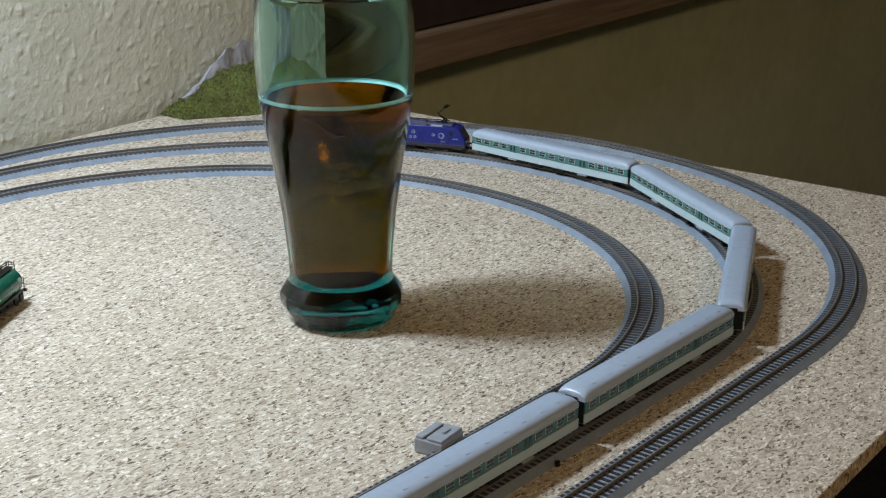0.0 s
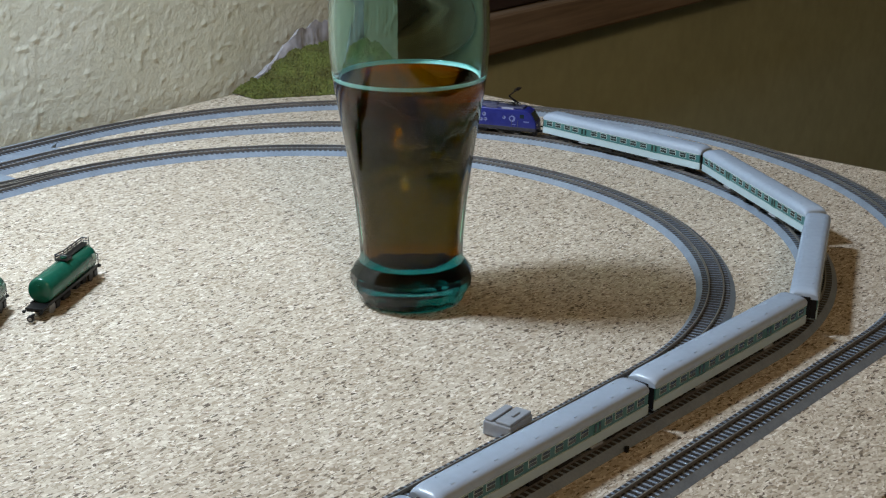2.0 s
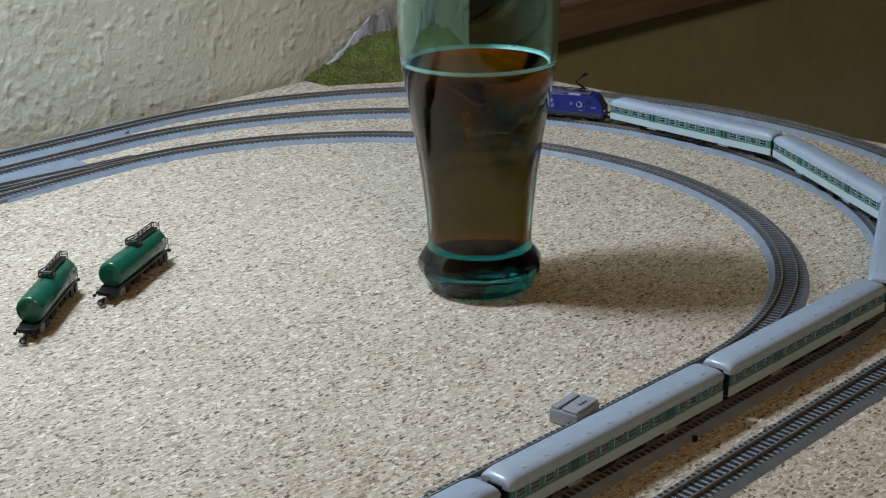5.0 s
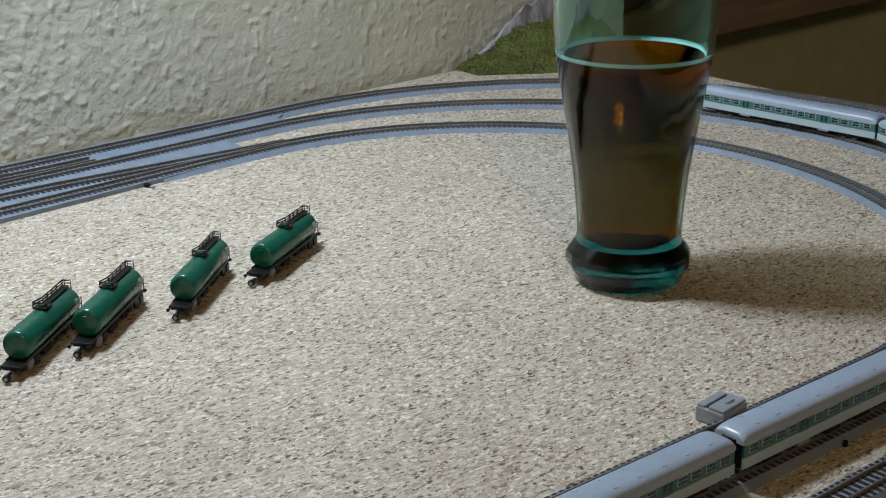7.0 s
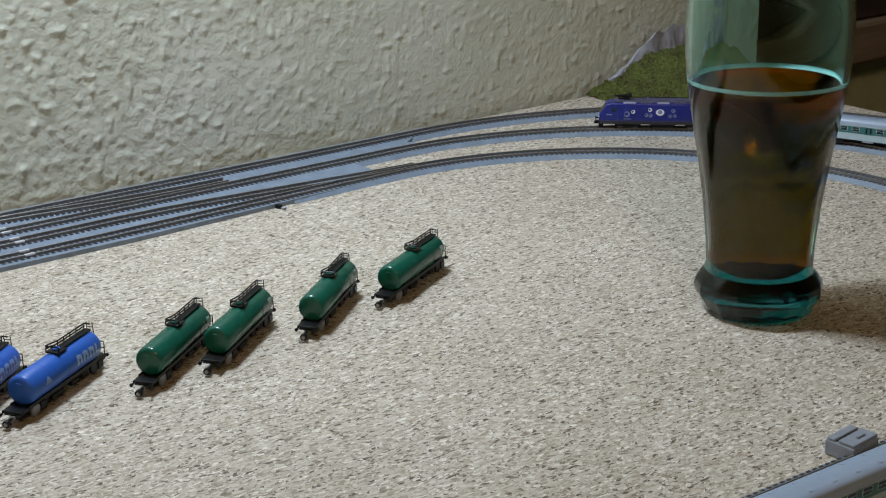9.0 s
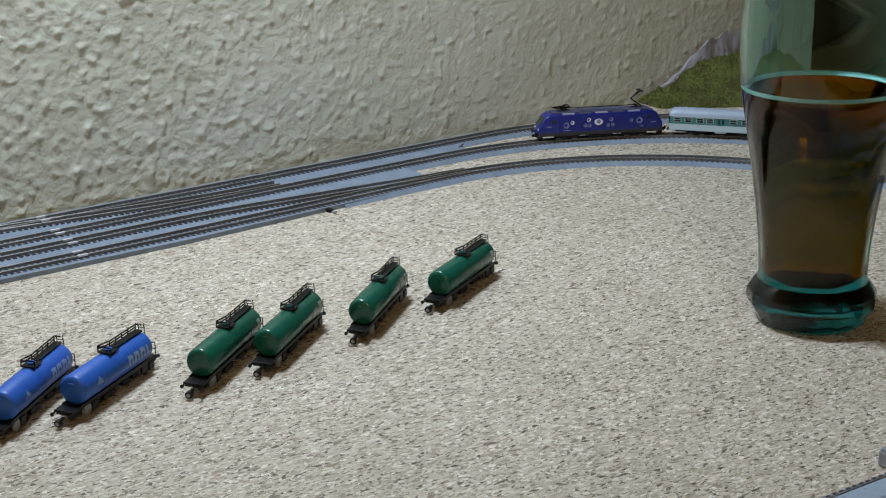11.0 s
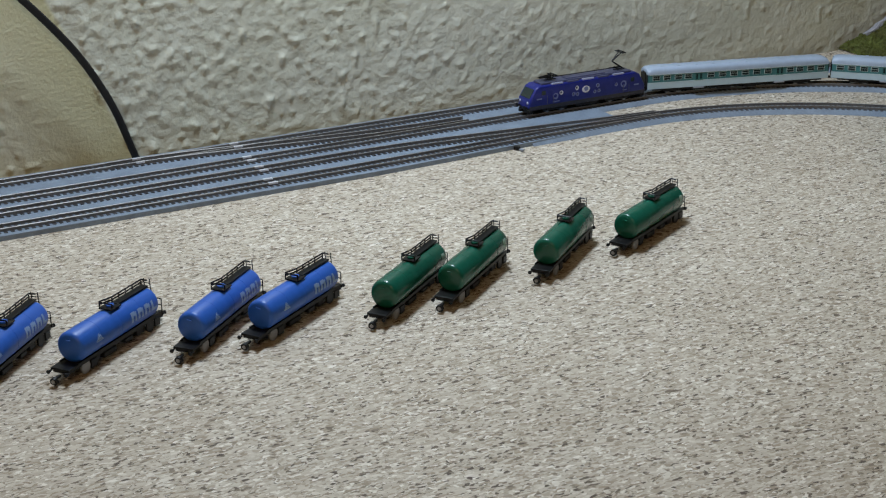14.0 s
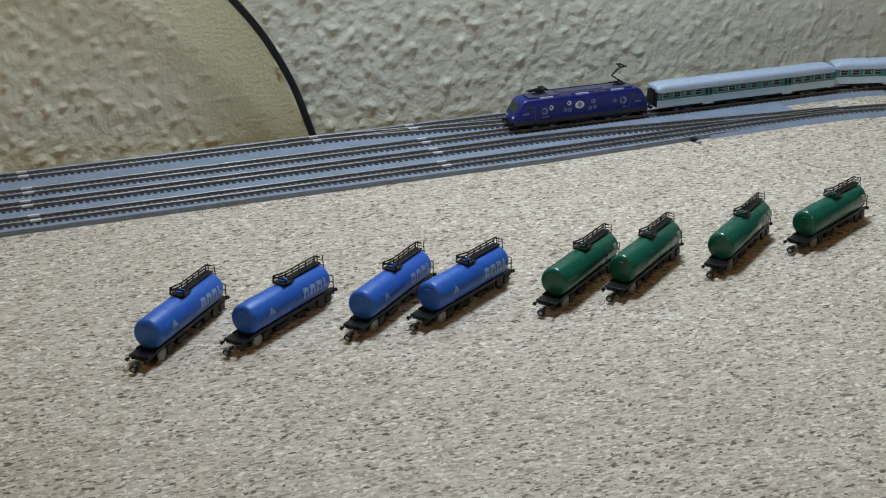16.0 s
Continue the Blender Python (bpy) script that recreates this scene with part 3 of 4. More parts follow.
def build_loco():
    c = thing("electric_locomotive", "dark blue model electric locomotive with pale round emblems", "locomotive")
    h, w = LOCO / 2, 0.0066
    side = [(-h, 0.0044), (-h + 0.0004, 0.0090), (-h + 0.0046, 0.0156), (-h + 0.0074, 0.0170), (h - 0.0074, 0.0170), (h - 0.0046, 0.0156), (h - 0.0004, 0.0090), (h, 0.0044)]
    bm = prism(bmesh.new(), side, -w, w)
    edges = [e for e in bm.edges if abs(e.verts[0].co.y - e.verts[1].co.y) < 1e-6]
    bmesh.ops.bevel(bm, geom=edges, offset=0.0011, segments=3, affect="EDGES", profile=0.5)
    part("body", bm, BLUE, c, "glossy dark blue body with sloping ends", smooth=True)
    part("skirt", boxes((-h + 0.0003, h - 0.0003, -w - 0.00012, w + 0.00012, 0.0030, 0.0054), bevel=0.0003), SKIRT, c, "dark grey skirt")
    part("roof", boxes((-h + 0.0095, h - 0.0095, -0.0046, 0.0046, 0.0168, 0.0182), (-0.014, 0.014, -0.0034, 0.0034, 0.0180, 0.0188), bevel=0.0004), LOCOROOF, c, "grey roof with equipment")
    for i in range(5):
        x = -0.022 + i * 0.011
        for y in (-0.0054, 0.0054):
            part("roof_panel", boxes((x - 0.004, x + 0.004, y - 0.0008, y + 0.0008, 0.0166, 0.0176), bevel=0.0002), LOCOROOF if i % 2 else FANS, c)
    part("roof_cable", rods(0.0003, ((-0.028, 0.0, 0.0198), (0.026, 0.0, 0.0198))), BLACK, c)
    for x in (-0.028, -0.01, 0.01, 0.026):
        part("insulator", rods(0.0004, ((x, 0, 0.0178), (x, 0, 0.0198))), GREYBOX, c)
    pantograph(c, h - 0.0165, False)
    pantograph(c, -h + 0.0172, True)
    for k in (-1, 1):
        tilt = math.atan2(0.0066, 0.0042)
        ob = part("windscreen", boxes((-0.0030, 0.0030, -0.0050, 0.0050, -0.0001, 0.00025), bevel=0.0001), WINDOW, c, "dark sloping windscreen")
        ob.matrix_basis = Matrix.Translation((k * (h - 0.0026), 0, 0.0124)) @ Matrix.Rotation(k * tilt, 4, "Y")
        for y in (-0.0042, 0.0042):
            part("headlight", rods(0.0007, ((k * (h - 0.0012), y, 0.0074), (k * (h + 0.00015), y, 0.0074)), n=12), WHITE, c, "pale round headlight")
            b = part("buffer", rods(0.0006, ((k * h, y, 0.0046), (k * (h + 0.0020), y, 0.0046)), n=8), BLACK, c)
            part("buffer_plate", rods(0.0013, ((k * (h + 0.0018), y, 0.0046), (k * (h + 0.0022), y, 0.0046)), n=12), BLACK, b)
        part("coupler", boxes((min(k * h, k * (h + 0.0030)), max(k * h, k * (h + 0.0030)), -0.0010, 0.0010, 0.0018, 0.0034), bevel=0.0002), BLACK, c)
        part("snowplough", boxes((min(k * h, k * (h - 0.003)), max(k * h, k * (h - 0.003)), -0.0056, 0.0056, 0.0008, 0.0030), bevel=0.0003), BLACK, c)
        bogie(c, k * (h - 0.019), 0.0085)
    part("battery_box", boxes((-0.008, 0.008, -0.0055, 0.0055, 0.0010, 0.0030), bevel=0.0003), BLACK, c)
    for s in (-1, 1):
        y = s * (w + 0.00006)
        for k in (-1, 1):
            part("cab_window", boxes((k * (h - 0.0098) - 0.0014, k * (h - 0.0098) + 0.0014, min(y, y - s * 0.0003), max(y, y - s * 0.0003), 0.0114, 0.0140), bevel=0.0001), WINDOW, c)
            part("cab_door", boxes((k * (h - 0.0145) - 0.0016, k * (h - 0.0145) + 0.0016, min(y, y - s * 0.0002), max(y, y - s * 0.0002), 0.0058, 0.0142), bevel=0.0001), BLUE, c)
            for u in (-1, 1):
                part("handrail", rods(0.00016, ((k * (h - 0.0145) + u * 0.0021, y + s * 0.0002, 0.0056), (k * (h - 0.0145) + u * 0.0021, y + s * 0.0002, 0.0105))), LOCOROOF, c)
            part("number_bar", boxes((k * (h - 0.0068) - 0.0018, k * (h - 0.0068) + 0.0018, min(y, y + s * 0.00008), max(y, y + s * 0.00008), 0.0090, 0.0097)), SKY, c)
        disc(0.002, y, 0.0112, 0.0028, s, WHITE, c, tall=0.75)
        disc(0.002, y + s * 0.0001, 0.0115, 0.0014, s, SKY, c)
        for x, z, r, mat in ((-0.0065, 0.0124, 0.0013, SKY), (-0.0075, 0.0090, 0.0011, SKY), (-0.0045, 0.0088, 0.0011, SKY), (0.0085, 0.0128, 0.0013, WHITE), (0.0080, 0.0090, 0.0012, SKY),
                             (0.0108, 0.0093, 0.0012, SKY), (-0.0255, 0.0108, 0.0021, SKY), (-0.0200, 0.0112, 0.0011, SKY), (0.0235, 0.0098, 0.0019, SKY), (0.0195, 0.0114, 0.0013, WHITE)):
            d = disc(x, y, z, r, s, mat, c)
            disc(x + 0.0003, y + s * 0.0001, z + 0.0002, r * 0.55, s, BLUE if r > 0.0015 else LOCOROOF, d, "emblem_centre")
        for x0, x1, z0 in ((0.0205, 0.0255, 0.0064), (-0.028, -0.025, 0.0068)):
            part("lettering_bar", boxes((x0, x1, min(y, y + s * 0.0001), max(y, y + s * 0.0001), z0, z0 + 0.0004)), SKY, c)
    return c


# ---- tank wagons ----
def build_tank_wagon(paint, blue):
    colour = "blue" if blue else "green"
    c = thing("tank_wagon", f"{colour} model tank wagon with black catwalk standing on the board", "tank wagon", f"{colour} tank wagons")
    r, zc, h = 0.0062, 0.0112, 0.0253
    bm = bmesh.new()
    rows = []
    n = 36
    for x, k in ((-h, 0.0), (-h, 0.72), (-h + 0.0003, 0.86), (-h + 0.0009, 0.95), (-h + 0.0018, 1.0), (h - 0.0018, 1.0), (h - 0.0009, 0.95), (h - 0.0003, 0.86), (h, 0.72), (h, 0.0)):
        dome = 0.0004 if k == 0.0 else 0.0
        if k == 0.0:
            rows.append([bm.verts.new((x - math.copysign(-dome, x), 0, zc))])
        else:
            rows.append([bm.verts.new((x, k * r * math.cos(2 * math.pi * i / n), zc + k * r * math.sin(2 * math.pi * i / n))) for i in range(n)])
    for r0, r1 in zip(rows, rows[1:]):
        for i in range(n):
            j = (i + 1) % n
            if len(r0) == 1:
                bm.faces.new((r0[0], r1[j], r1[i]))
            elif len(r1) == 1:
                bm.faces.new((r0[i], r0[j], r1[0]))
            else:
                bm.faces.new((r0[i], r0[j], r1[j], r1[i]))
    tank = part("tank", bm, paint, c, f"glossy {colour} tank", smooth=True)
    for x in (-h * 0.5, 0.0, h * 0.5):
        bm = bmesh.new()
        for i in range(24):
            a0, a1 = 2 * math.pi * i / 24, 2 * math.pi * (i + 1) / 24
            rod(bm, (x, (r + 0.00001) * math.cos(a0), zc + (r + 0.00001) * math.sin(a0)), (x, (r + 0.00001) * math.cos(a1), zc + (r + 0.00001) * math.sin(a1)), 0.00010, 4)
        part("weld_seam", bm, paint, tank)
    for k in (-1, 1):
        part("lamp_bracket", boxes((min(k * h, k * (h + 0.0006)), max(k * h, k * (h + 0.0006)), -0.0010, 0.0010, zc + 0.0030, zc + 0.0035), bevel=0.0001), paint, tank)
    part("saddle", boxes((-h + 0.003, h - 0.003, -0.0030, 0.0030, 0.0040, 0.0062), bevel=0.0003), BLACK, c)
    part("side_sill", boxes((-h - 0.001, h + 0.003, -0.0044, -0.0038, 0.0046, 0.0060), (-h - 0.001, h + 0.003, 0.0038, 0.0044, 0.0046, 0.0060)), BLACK, c, "black side sill")
    part("frame", boxes((-h - 0.0062, h + 0.0040, -0.0037, 0.0037, 0.0036, 0.0052), bevel=0.0003), BLACK, c, "black underframe")
    part("end_platform", boxes((-h - 0.0066, -h + 0.0010, -0.0043, 0.0043, 0.0046, 0.0056), bevel=0.0002), BLACK, c, "black end platform")
    for x in (-h + 0.0035, h - 0.0050):
        for s in (-1, 1):
            # Rear wheels take black, putting the shade under the wagon into their colour.
            part("wheel", rods(0.0026, ((x, s * 0.0034, 0.0027), (x, s * 0.0043, 0.0027)), n=16), PALEWHEEL if x < 0 else BLACK, c, "pale grey metal wheel" if x < 0 else "")
        for s in (-1, 1):
            part("axle_guard", boxes((x + 0.0026, x + 0.0064, s * 0.0044 - 0.0004, s * 0.0044 + 0.0004, 0.0012, 0.0046), bevel=0.0002), BLACK, c)
        # Black block added so the space between the wheels looks solidly dark.
        part("dark_filler_block", boxes((x + 0.0034, x + 0.0100, -0.0034, 0.0034, 0.0013, 0.0044) if x < 0 else (x - 0.0080, x - 0.0034, -0.0034, 0.0034, 0.0013, 0.0044), bevel=0.0003), BLACK, c)
        part("axle", rods(0.0006, ((x, -0.0035, 0.0030), (x, 0.0035, 0.0030))), BLACK, c)
    part("brake_gear", boxes((-0.010, -0.002, -0.0040, 0.0040, 0.0014, 0.0036), (0.004, 0.009, -0.0040, 0.0040, 0.0018, 0.0036), bevel=0.0003), BLACK, c)
    for k in (-1, 1):
        e = k * (h + (0.0066 if k < 0 else 0.0040))
        for s in (-1, 1):
            b = part("buffer", rods(0.0005, ((e, s * 0.0040, 0.0044), (e + k * 0.0016, s * 0.0040, 0.0044))), BLACK, c)
            part("buffer_plate", rods(0.0008, ((e + k * 0.0014, s * 0.0040, 0.0044), (e + k * 0.0019, s * 0.0040, 0.0044)), n=12), BLACK, b)
        bm = boxes((min(e, e + k * 0.0036), max(e, e + k * 0.0036), -0.0006, 0.0006, 0.0024, 0.0034), bevel=0.0002)
        rod(bm, (e + k * 0.0030, 0, 0.0022), (e + k * 0.0042, 0, 0.0020), 0.0016, 14)
        hook = part("coupler", bm, BLACK, c, "black claw coupler", smooth=True)
        # Pale disc stands for the bright highlight on the black coupler.
        part("coupler_glint", rods(0.0008, ((e + k * 0.0041, 0, 0.0021), (e + k * 0.00445, 0, 0.0021)), n=12), PALEWHEEL, hook)
    # catwalk with its handrail
    zt = zc + r
    x0, x1 = -0.002, h - 0.001
    walkway = part("catwalk", boxes((x0 + 0.006, x1, -0.0016, 0.0016, zt + 0.0002, zt + 0.0009), (x0, x0 + 0.0065, -0.0030, 0.0030, zt + 0.0002, zt + 0.0007)), BLACK, c, "black roof catwalk")
    part("dome_lid", rods(0.0016, ((x0 + 0.0033, 0, zt - 0.0003), (x0 + 0.0033, 0, zt + 0.0014)), n=16), paint, tank)
    posts = [x0 + 0.0005, x0 + 0.0065, x0 + 0.0110, x0 + 0.0155, x0 + 0.0200, x1 - 0.0004]
    for x in posts:
        for y in ((0.0030,) if x < x0 + 0.005 else (0.0014,)):
            part("rail_post", rods(0.00030, ((x, y, zt + 0.0005), (x, y * 0.95, zt + 0.0030)), n=5), BLACK, walkway)
    part("handrail", rods(0.00034, ((x0 + 0.0005, 0.0030, zt + 0.0030), (x0 + 0.0065, 0.0014, zt + 0.0030)), ((x0 + 0.0065, 0.0014, zt + 0.0030), (x1, 0.0014, zt + 0.0030)), ((x1, 0.0014, zt + 0.0030), (x1, -0.0014, zt + 0.0030)),
                          ((x0 + 0.0005, 0.0030, zt + 0.0018), (x0 + 0.0065, 0.0014, zt + 0.0018)), ((x0 + 0.0065, 0.0014, zt + 0.0018), (x1, 0.0014, zt + 0.0018)),
                          ((x0 + 0.0005, 0.0030, zt + 0.0028), (x0 + 0.0005, -0.0030, zt + 0.0028)), ((x0 + 0.0005, -0.0030, zt + 0.0028), (x0 + 0.0005, -0.0030, zt + 0.0005)), n=5), BLACK, walkway)
    for y in (-0.0014, 0.0014):
        part("ladder_rail", rods(0.00022, ((h + 0.0006, y, zt + 0.0030), (h + 0.0024, y, 0.0050)), n=5), BLACK, c)
    part("ladder_rung", rods(0.00018, *[((h + 0.0008 + k * 0.00028, -0.0014, zt + 0.001 - k * 0.0021), (h + 0.0008 + k * 0.00028, 0.0014, zt + 0.001 - k * 0.0021)) for k in range(6)], n=5), BLACK, c)
    part("end_railing", rods(0.00024, ((h + 0.0034, -0.0044, 0.0050), (h + 0.0034, -0.0044, 0.0112)), ((h + 0.0034, -0.0044, 0.0112), (h + 0.0034, 0.0044, 0.0112)), ((h + 0.0034, 0.0044, 0.0112), (h + 0.0034, 0.0044, 0.0050)), ((h + 0.0034, -0.0044, 0.0085), (h + 0.0034, 0.0044, 0.0085)), n=5), BLACK, c, "black end railing")

    def on_tank(name, x0, x1, a0, a1, mat, side):
        bm = bmesh.new()
        rr = r + 0.00009
        n = 4
        cols = []
        for x in (x0, x1):
            cols.append([bm.verts.new((x, side * rr * math.cos(a0 + (a1 - a0) * i / n), zc + rr * math.sin(a0 + (a1 - a0) * i / n))) for i in range(n + 1)])
            cols.append([bm.verts.new((x, side * (rr - 0.0002) * math.cos(a0 + (a1 - a0) * i / n), zc + (rr - 0.0002) * math.sin(a0 + (a1 - a0) * i / n))) for i in range(n + 1)])
        o0, i0, o1, i1 = cols
        for k in range(n):
            bm.faces.new((o0[k], o0[k + 1], o1[k + 1], o1[k]))
            bm.faces.new((o0[k], i0[k], i0[k + 1], o0[k + 1]))
            bm.faces.new((o1[k], o1[k + 1], i1[k + 1], i1[k]))
        bm.faces.new((o0[0], o1[0], i1[0], i0[0]))
        bm.faces.new((o0[n], i0[n], i1[n], o1[n]))
        return part(name, bm, mat, tank)

    for side in (-1, 1):
        if blue:
            for i in range(4):
                x = 0.0078 + i * 0.0045
                on_tank("print_bar", x - 0.0017, x - 0.0006, -0.22, 0.46, TANKPRINT, side)
                on_tank("print_bar", x - 0.0005, x + 0.0006, -0.22 if i == 3 else 0.16, -0.06 if i == 3 else 0.46, TANKPRINT, side)
                on_tank("print_bar", x + 0.0007, x + 0.0016, -0.22, -0.06 if i == 3 else 0.40, TANKPRINT, side)
            for k in range(6):
                u = 0.0021 * (1 - k / 6)
                on_tank("emblem_stripe", -0.0145 - u, -0.0145 + u, -0.02 + k * 0.08, 0.03 + k * 0.08, TANKPRINT, side)
        else:
            on_tank("label_plate", 0.0195, 0.0222, 0.05, 0.45, TANKPLATE, side)
    return c


TANKPLATE = material("pale_green_label", (0.42, 0.58, 0.52), 0.5)


# ---- still things ----
def build_glass():
    g = thing("drinking_glass", "tall green fluted glass two thirds full of brown drink", "glass", m=pose(0.2747, -0.3665, 0.0005, -1.36))

    def flute(a, r, z):
        k = min(1.0, max(0.0, (z - 0.019) / 0.008)) * min(1.0, max(0.0, (0.100 - z) / 0.045))
        step = 2 * math.pi / 16
        facet = math.cos(step / 2) / math.cos(a % step - step / 2) - 1
        foot = 1.0 if 0.004 < z < 0.0165 and r > 0.02 else 0.0
        return -0.030 * k * (0.5 + 0.5 * math.cos(10 * (a - 3.829))) ** 1.5 + foot * facet

    def inside_flute(a, r, z):
        return 0.4 * flute(a, r, z)

    outer = [(0.0215, 0.0), (0.0243, 0.0010), (0.0258, 0.0045), (0.0283, 0.0085), (0.0288, 0.0115), (0.0284, 0.0142), (0.0262, 0.0172), (0.0243, 0.0195), (0.0238, 0.0225),
             (0.0242, 0.032), (0.0252, 0.042), (0.0263, 0.052), (0.0277, 0.062), (0.0292, 0.072), (0.0308, 0.082), (0.0325, 0.092), (0.0340, 0.101), (0.0350, 0.109), (0.0356, 0.118), (0.0358, 0.130), (0.0355, 0.140), (0.0350, 0.1485), (0.0347, 0.1506), (0.0338, 0.1512)]
    inner = [(0.0330, 0.1506), (0.0329, 0.140), (0.0332, 0.130), (0.0330, 0.118), (0.0324, 0.109), (0.0312, 0.101), (0.0292, 0.092), (0.0271, 0.082), (0.0246, 0.072), (0.0216, 0.062), (0.0184, 0.052), (0.0160, 0.042), (0.0146, 0.032), (0.0139, 0.0215), (0.0126, 0.0187), (0.0080, 0.0180)]
    level = 0.1045
    bm = bmesh.new()
    rows = []
    for k, (r, z) in enumerate(outer + inner):
        bend = flute if k < len(outer) else inside_flute
        rows.append([bm.verts.new((r * (1 + bend(t, r, z)) * math.cos(t), r * (1 + bend(t, r, z)) * math.sin(t), z)) for t in (2 * math.pi * i / 144 for i in range(144))])
    for r0, r1 in zip(rows, rows[1:]):
        for i in range(144):
            j = (i + 1) % 144
            bm.faces.new((r0[i], r0[j], r1[j], r1[i]))
    bm.faces.new(rows[0][::-1])
    bm.faces.new(rows[-1])
    part("vessel", bm, GLASS, g, "green fluted glass with a thick foot", smooth=True, sharp=16)
    lap = 0.00025
    inside = [(0.0080, 0.0180 - lap), (0.0126, 0.0187 - lap), (0.0139 + lap, 0.0215)] + [(r + lap, z) for r, z in reversed(inner[4:13]) if z < level - 0.003] + [(0.0318 + lap, level - 0.0006), (0.0316 + lap, level)]
    part("drink", lathe(inside, 144, inside_flute), DRINK, g, "clear brown drink", smooth=True)
    shell = [(0.0226, 0.024), (0.0230, 0.032), (0.0239, 0.042), (0.0250, 0.052), (0.0263, 0.062), (0.0278, 0.072), (0.0295, 0.082), (0.0312, 0.092)]
    part("thick_wall", lathe([(r + 0.0002, z) for r, z in shell] + [(r + 0.0009, z) for r, z in reversed(shell)], 144, flute, ring=True), THICK, g, "teal depth of the thick lower wall", smooth=True)
    part("foot_core", lathe([(0.0200, 0.0012), (0.0232, 0.0030), (0.0262, 0.0085), (0.0268, 0.0115), (0.0262, 0.0142), (0.0236, 0.0164), (0.0214, 0.0172), (0.0060, 0.0174)], 96), FOOT, g, "dark teal core of the foot", smooth=True)
    # Pale ring added for the light caught in the glass at the drink's edge.
    part("meniscus_gleam", lathe([(0.0313, level + 0.0003), (0.0321, level + 0.0005), (0.0325, level + 0.0016), (0.0324, level + 0.0022), (0.0318, level + 0.0010)], 144, ring=True), RING, g, "pale ring painted in for the gleam around the drink", smooth=True)


def ridge(x):
    return float(np.interp(x, (0.510, 0.513, 0.521, 0.541, 0.553, 0.568, 0.590, 0.618, 0.627), (0.001, 0.0040, 0.0058, 0.010, 0.018, 0.0230, 0.0245, 0.026, 0.001)))


def slope_at(u, v):
    """A point of the flocked slope, from its start at the wall (u) and from the wall down to the track (v)."""
    x = 0.509 + 0.118 * u
    y = -0.006 - (0.023 + 0.050 * min(1.0, u * 1.6)) * v + 0.002 * noise.noise((x * 160, v * 3, 1.0))
    z = ridge(x + 0.004 * noise.noise((v * 6, 2.0, 7.0))) * (1 - max(0.0, (v - 0.25) / 0.75) ** 1.8)
    rough = min(1, z * 140)
    z += (0.0030 * noise.noise((x * 110, y * 110, 2.0)) + 0.0018 * noise.noise((x * 330, y * 330, 5.0))) * rough
    return x, y, max(0.0004, z)


def build_hill():
    bm = bmesh.new()
    nx, ny = 90, 50
    grid = [[bm.verts.new(slope_at(i / nx, j / ny)) for j in range(ny + 1)] for i in range(nx + 1)]
    for i in range(nx):
        for j in range(ny):
            bm.faces.new((grid[i][j], grid[i + 1][j], grid[i + 1][j + 1], grid[i][j + 1]))
    hill = thing("model_hill", "model hill of green flock with bare grey rock", "model hill")
    part("slope", bm, FLOCK, hill, "olive green flocked slope", smooth=True)
    # loose tufts of flock
    rng = random.Random(5)
    verts, faces = [], []
    for _ in range(5200):
        x, y, z = slope_at(rng.random(), rng.random())
        w, up, turn = rng.uniform(0.0003, 0.0008), rng.uniform(0.0006, 0.0018), rng.uniform(0, 6.3)
        n = len(verts)
        for k in range(3):
            verts.append((x + w * math.cos(turn + 2.1 * k), y + w * math.sin(turn + 2.1 * k), z - 0.0003))
        verts.append((x + rng.uniform(-w, w), y + rng.uniform(-w, w), z + up))
        faces += [(n, n + 1, n + 3), (n + 1, n + 2, n + 3), (n + 2, n, n + 3)]
    me = bpy.data.meshes.new("flock_tufts")
    me.from_pydata(verts, [], faces)
    me.materials.append(TUFT)
    tufts = new("flock_tufts", me)
    tufts.parent = hill
    tagged(tufts, "loose tufts of green flock", kind="stuff")
    bm = bmesh.new()
    n = 70
    front, back = [], []
    for k in range(n + 1):
        x = 0.522 + 0.102 * k / n
        top = float(np.interp(x, (0.522, 0.530, 0.540, 0.552, 0.564, 0.577, 0.599, 0.618, 0.624), (0.002, 0.0075, 0.0125, 0.0185, 0.029, 0.037, 0.042, 0.041, 0.001)))
        top *= 1 + 0.10 * noise.noise((x * 120, 1.0, 4.0)) + 0.03 * noise.noise((x * 420, 1.0, 8.0))
        rows = []
        for q in range(9):
            z = max(0.0005, top * q / 8)
            rows.append(bm.verts.new((x, -0.0125 + 0.0055 * q / 8 - 0.003 * noise.noise((x * 110, z * 110, 9.0)) - 0.0006 * noise.noise((x * 420, z * 420, 3.0)), z)))
        front.append(rows)
        back.append(bm.verts.new((x, -0.0035, top * 0.94)))
    for k in range(n):
        for q in range(8):
            bm.faces.new((front[k][q], front[k + 1][q], front[k + 1][q + 1], front[k][q + 1]))
        bm.faces.new((front[k][8], front[k + 1][8], back[k + 1], back[k]))
    part("rock_crest", bm, ROCK, hill, "grey bare rock along the crest", smooth=True)


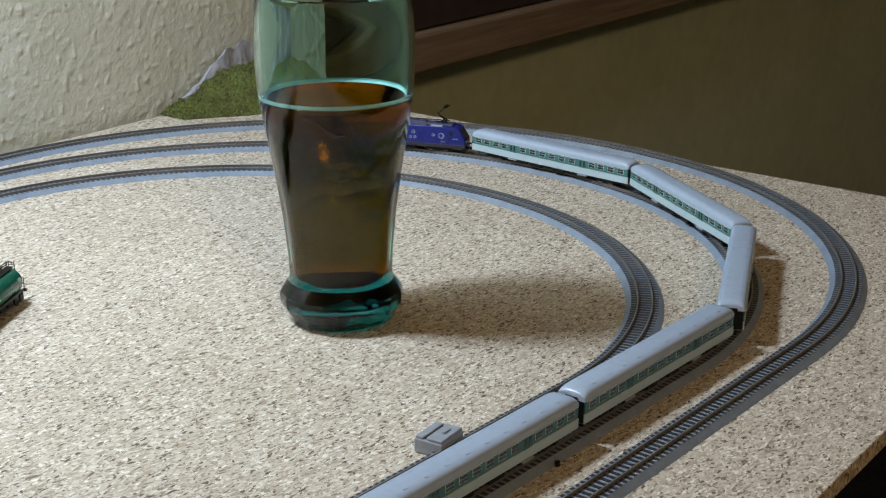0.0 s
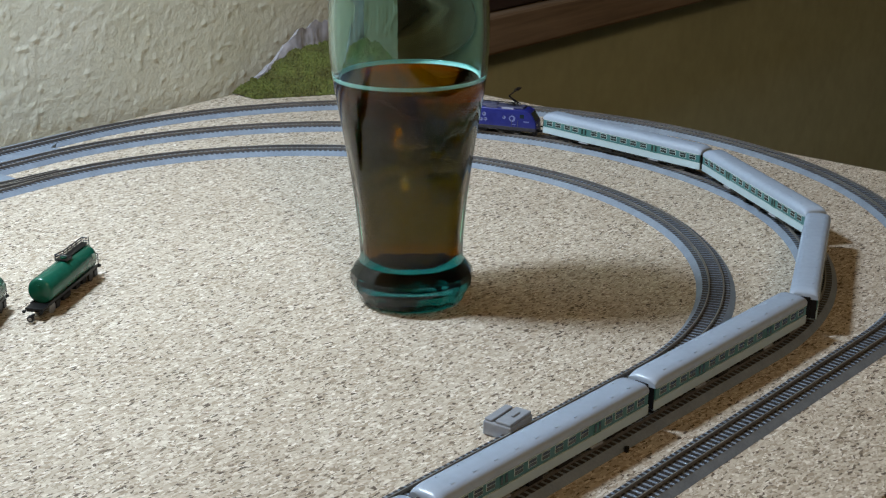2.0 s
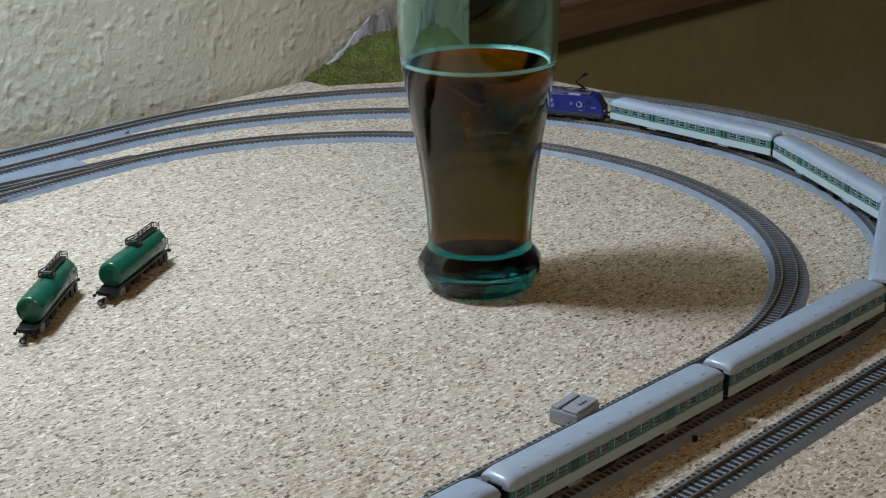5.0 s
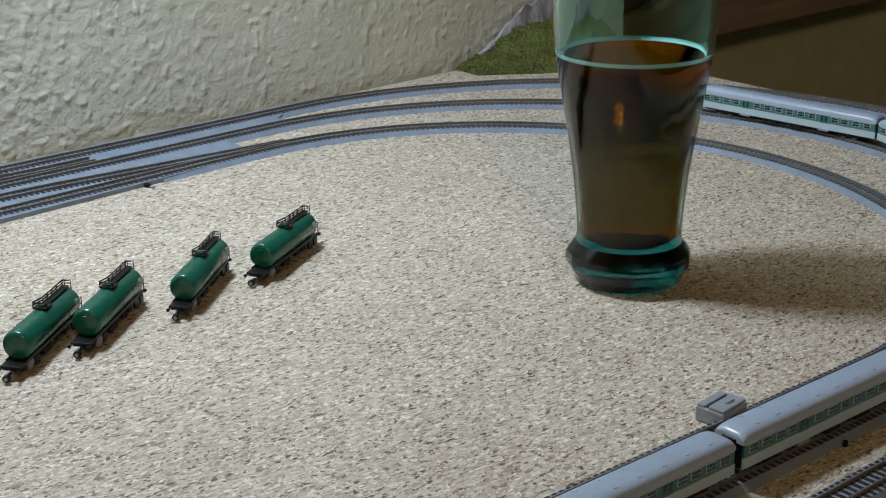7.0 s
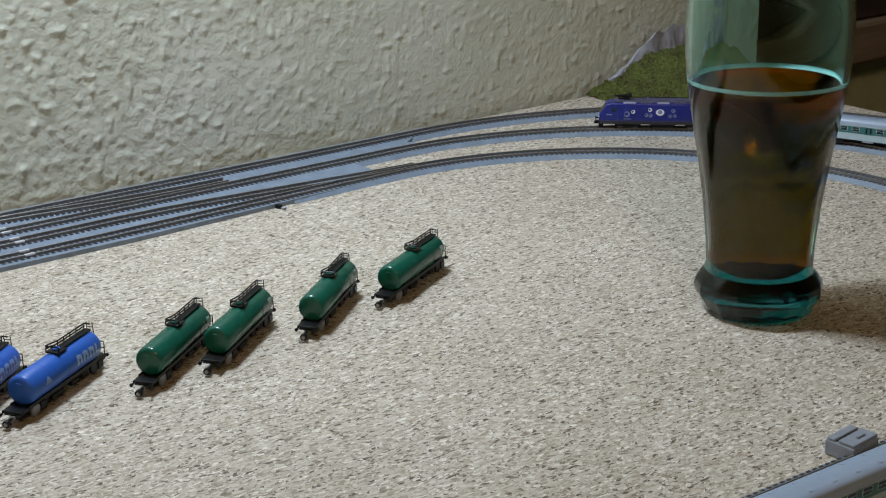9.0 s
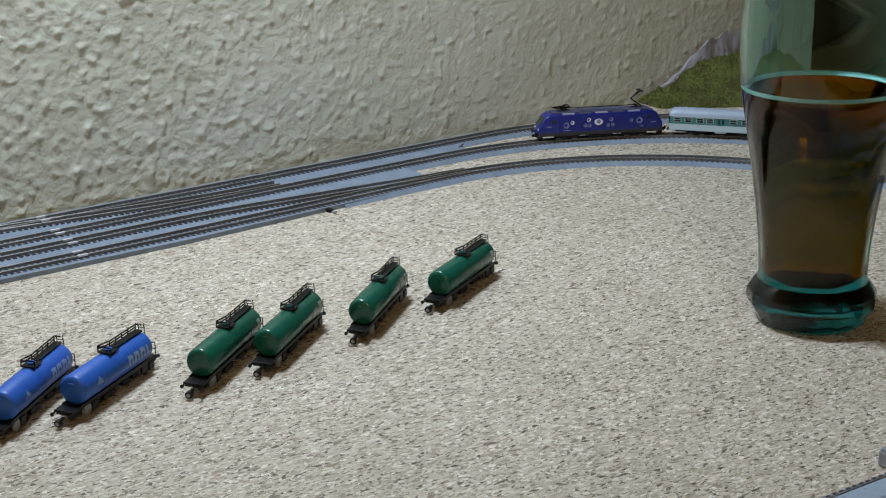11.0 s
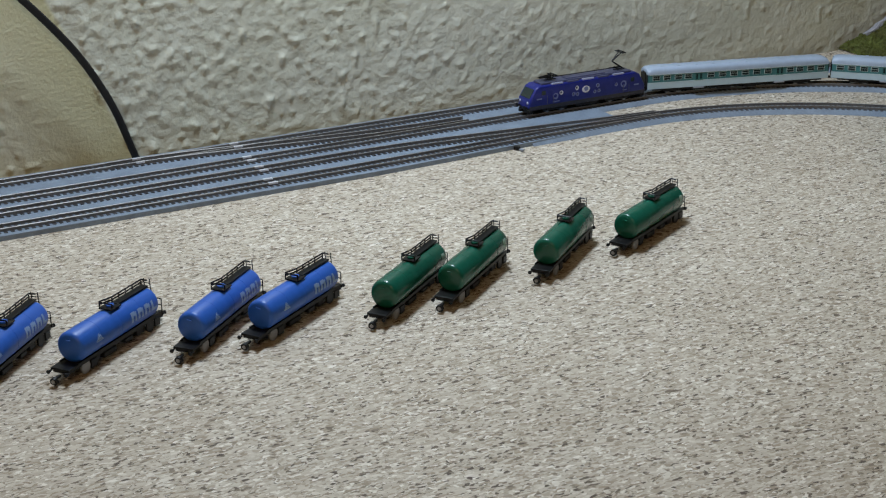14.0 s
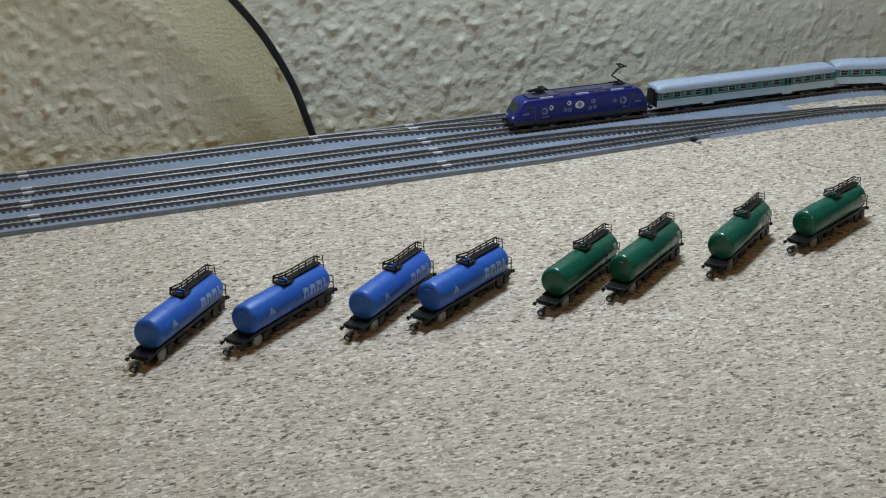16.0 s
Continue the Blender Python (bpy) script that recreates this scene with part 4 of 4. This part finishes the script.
def build_box():
    b = thing("connector_box", "small grey plastic connector box beside the train", "connector box", m=pose(0.1890, -0.4836, 0, 0, 0, 4))
    part("case", boxes((-0.0080, 0.0080, -0.0062, 0.0062, 0.0002, 0.0060), bevel=0.0006), GREYBOX, b)
    part("lid", boxes((-0.0076, 0.0076, -0.0058, 0.0010, 0.0060, 0.0073), (-0.0076, 0.0076, 0.0024, 0.0058, 0.0060, 0.0070), bevel=0.0004), GREYBOX, b, "raised grey lid")
    part("slot", boxes((-0.0065, 0.0065, 0.0011, 0.0023, 0.0058, 0.0062)), BLACK, b, "dark groove")
    for y in (-0.0036, -0.0008, 0.0020):
        part("socket", rods(0.0008, ((0.0078, y, 0.0032), (0.0084, y, 0.0032)), n=12), SOCKET, b, "dark red socket")
    part("lever", boxes((-0.0016, 0.0030, -0.0034, -0.0022, 0.0073, 0.0080), bevel=0.0002), GREYBOX, b)


def build_cable():
    cu = bpy.data.curves.new("cable", "CURVE")
    cu.dimensions, cu.bevel_depth, cu.bevel_resolution, cu.resolution_u = "3D", 0.0021, 4, 16
    s = cu.splines.new("BEZIER")
    s.bezier_points.add(3)
    for p, co in zip(s.bezier_points, ((-0.001, -0.008, 0.0), (-0.016, -0.010, 0.040), (-0.042, -0.012, 0.080), (-0.135, -0.016, 0.170))):
        p.co = co
        p.handle_left_type = p.handle_right_type = "AUTO"
    cu.materials.append(RUBBER)
    tagged(new("cable", cu), "thick black cable hanging down the wall behind the tracks", "cable")


build_wall()
build_room()
build_board()
build_tracks()
build_glass()
build_hill()
build_box()
build_cable()

# front and rear end of each wagon on the board
GREEN_SPOTS = ((0.1385, -0.2585, 0.2025, -0.2255), (0.0920, -0.2685, 0.1465, -0.2265), (0.0410, -0.2745, 0.0960, -0.2330), (0.0080, -0.2772, 0.0650, -0.2342))
BLUE_SPOTS = ((-0.0445, -0.2710, 0.0160, -0.2315), (-0.0705, -0.2695, -0.0175, -0.2225), (-0.1165, -0.2640, -0.0610, -0.2220), (-0.1520, -0.2645, -0.1050, -0.2125))
for spots, paint, blue in ((GREEN_SPOTS, GREEN, False), (BLUE_SPOTS, TANKBLUE, True)):
    first = None
    for xf, yf, xr, yr in spots:
        m = pose((xf + xr) / 2 + 0.0014, (yf + yr) / 2 + 0.0004, 0.0002, 0, 0, math.degrees(math.atan2(yr - yf, xr - xf)))
        if first is None:
            first = build_tank_wagon(paint, blue)
            first.matrix_basis = m
        else:
            copy_thing(first, m)

# ---- the train on the middle loop ----
locomotive = build_loco()
coach = build_coach()
TRAIN = [locomotive, coach] + [copy_thing(coach, Matrix()) for _ in range(6)]
lay_sleepers()

# seconds and the distance that the nose has run
RUN = ((0.0, 0.0), (4.3, 0.0), (5.0, 0.0035), (5.5, 0.0095), (6.0, 0.0205), (7.0, 0.048), (8.0, 0.079), (9.0, 0.113), (10.0, 0.150), (11.0, 0.190), (12.5, 0.256), (13.5, 0.3105), (14.5, 0.3695), (16.0, 0.4630))
NOSE_Q = 1.004 + 0.2465 * radians(35.0) + 0.1085


def run_at(t):
    return float(np.interp(t, [a for a, _ in RUN], [b for _, b in RUN]))


def on_track(front, length, pivot):
    """The pose of a vehicle whose front end is at that distance, standing on two pivots; it heads back along the line."""
    a = MIDDLE.place(front + pivot)
    b = MIDDLE.place(front + length - pivot)
    turn = math.degrees(math.atan2(a[1] - b[1], a[0] - b[0]))
    return pose((a[0] + b[0]) / 2, (a[1] + b[1]) / 2, RAIL_TOP + 0.0001, 0, 0, turn)


def motions():
    times = [k * 0.5 for k in range(33)]
    for k, ob in enumerate(TRAIN):
        rows = []
        for t in times:
            nose = NOSE_Q - run_at(t)
            if k == 0:
                rows.append((t, on_track(nose, LOCO, 0.019)))
            else:
                rows.append((t, on_track(nose + LOCO + FIRST_GAP + (k - 1) * (COACH + GAP), COACH, 0.0175)))
        walk(ob, rows)


motions()
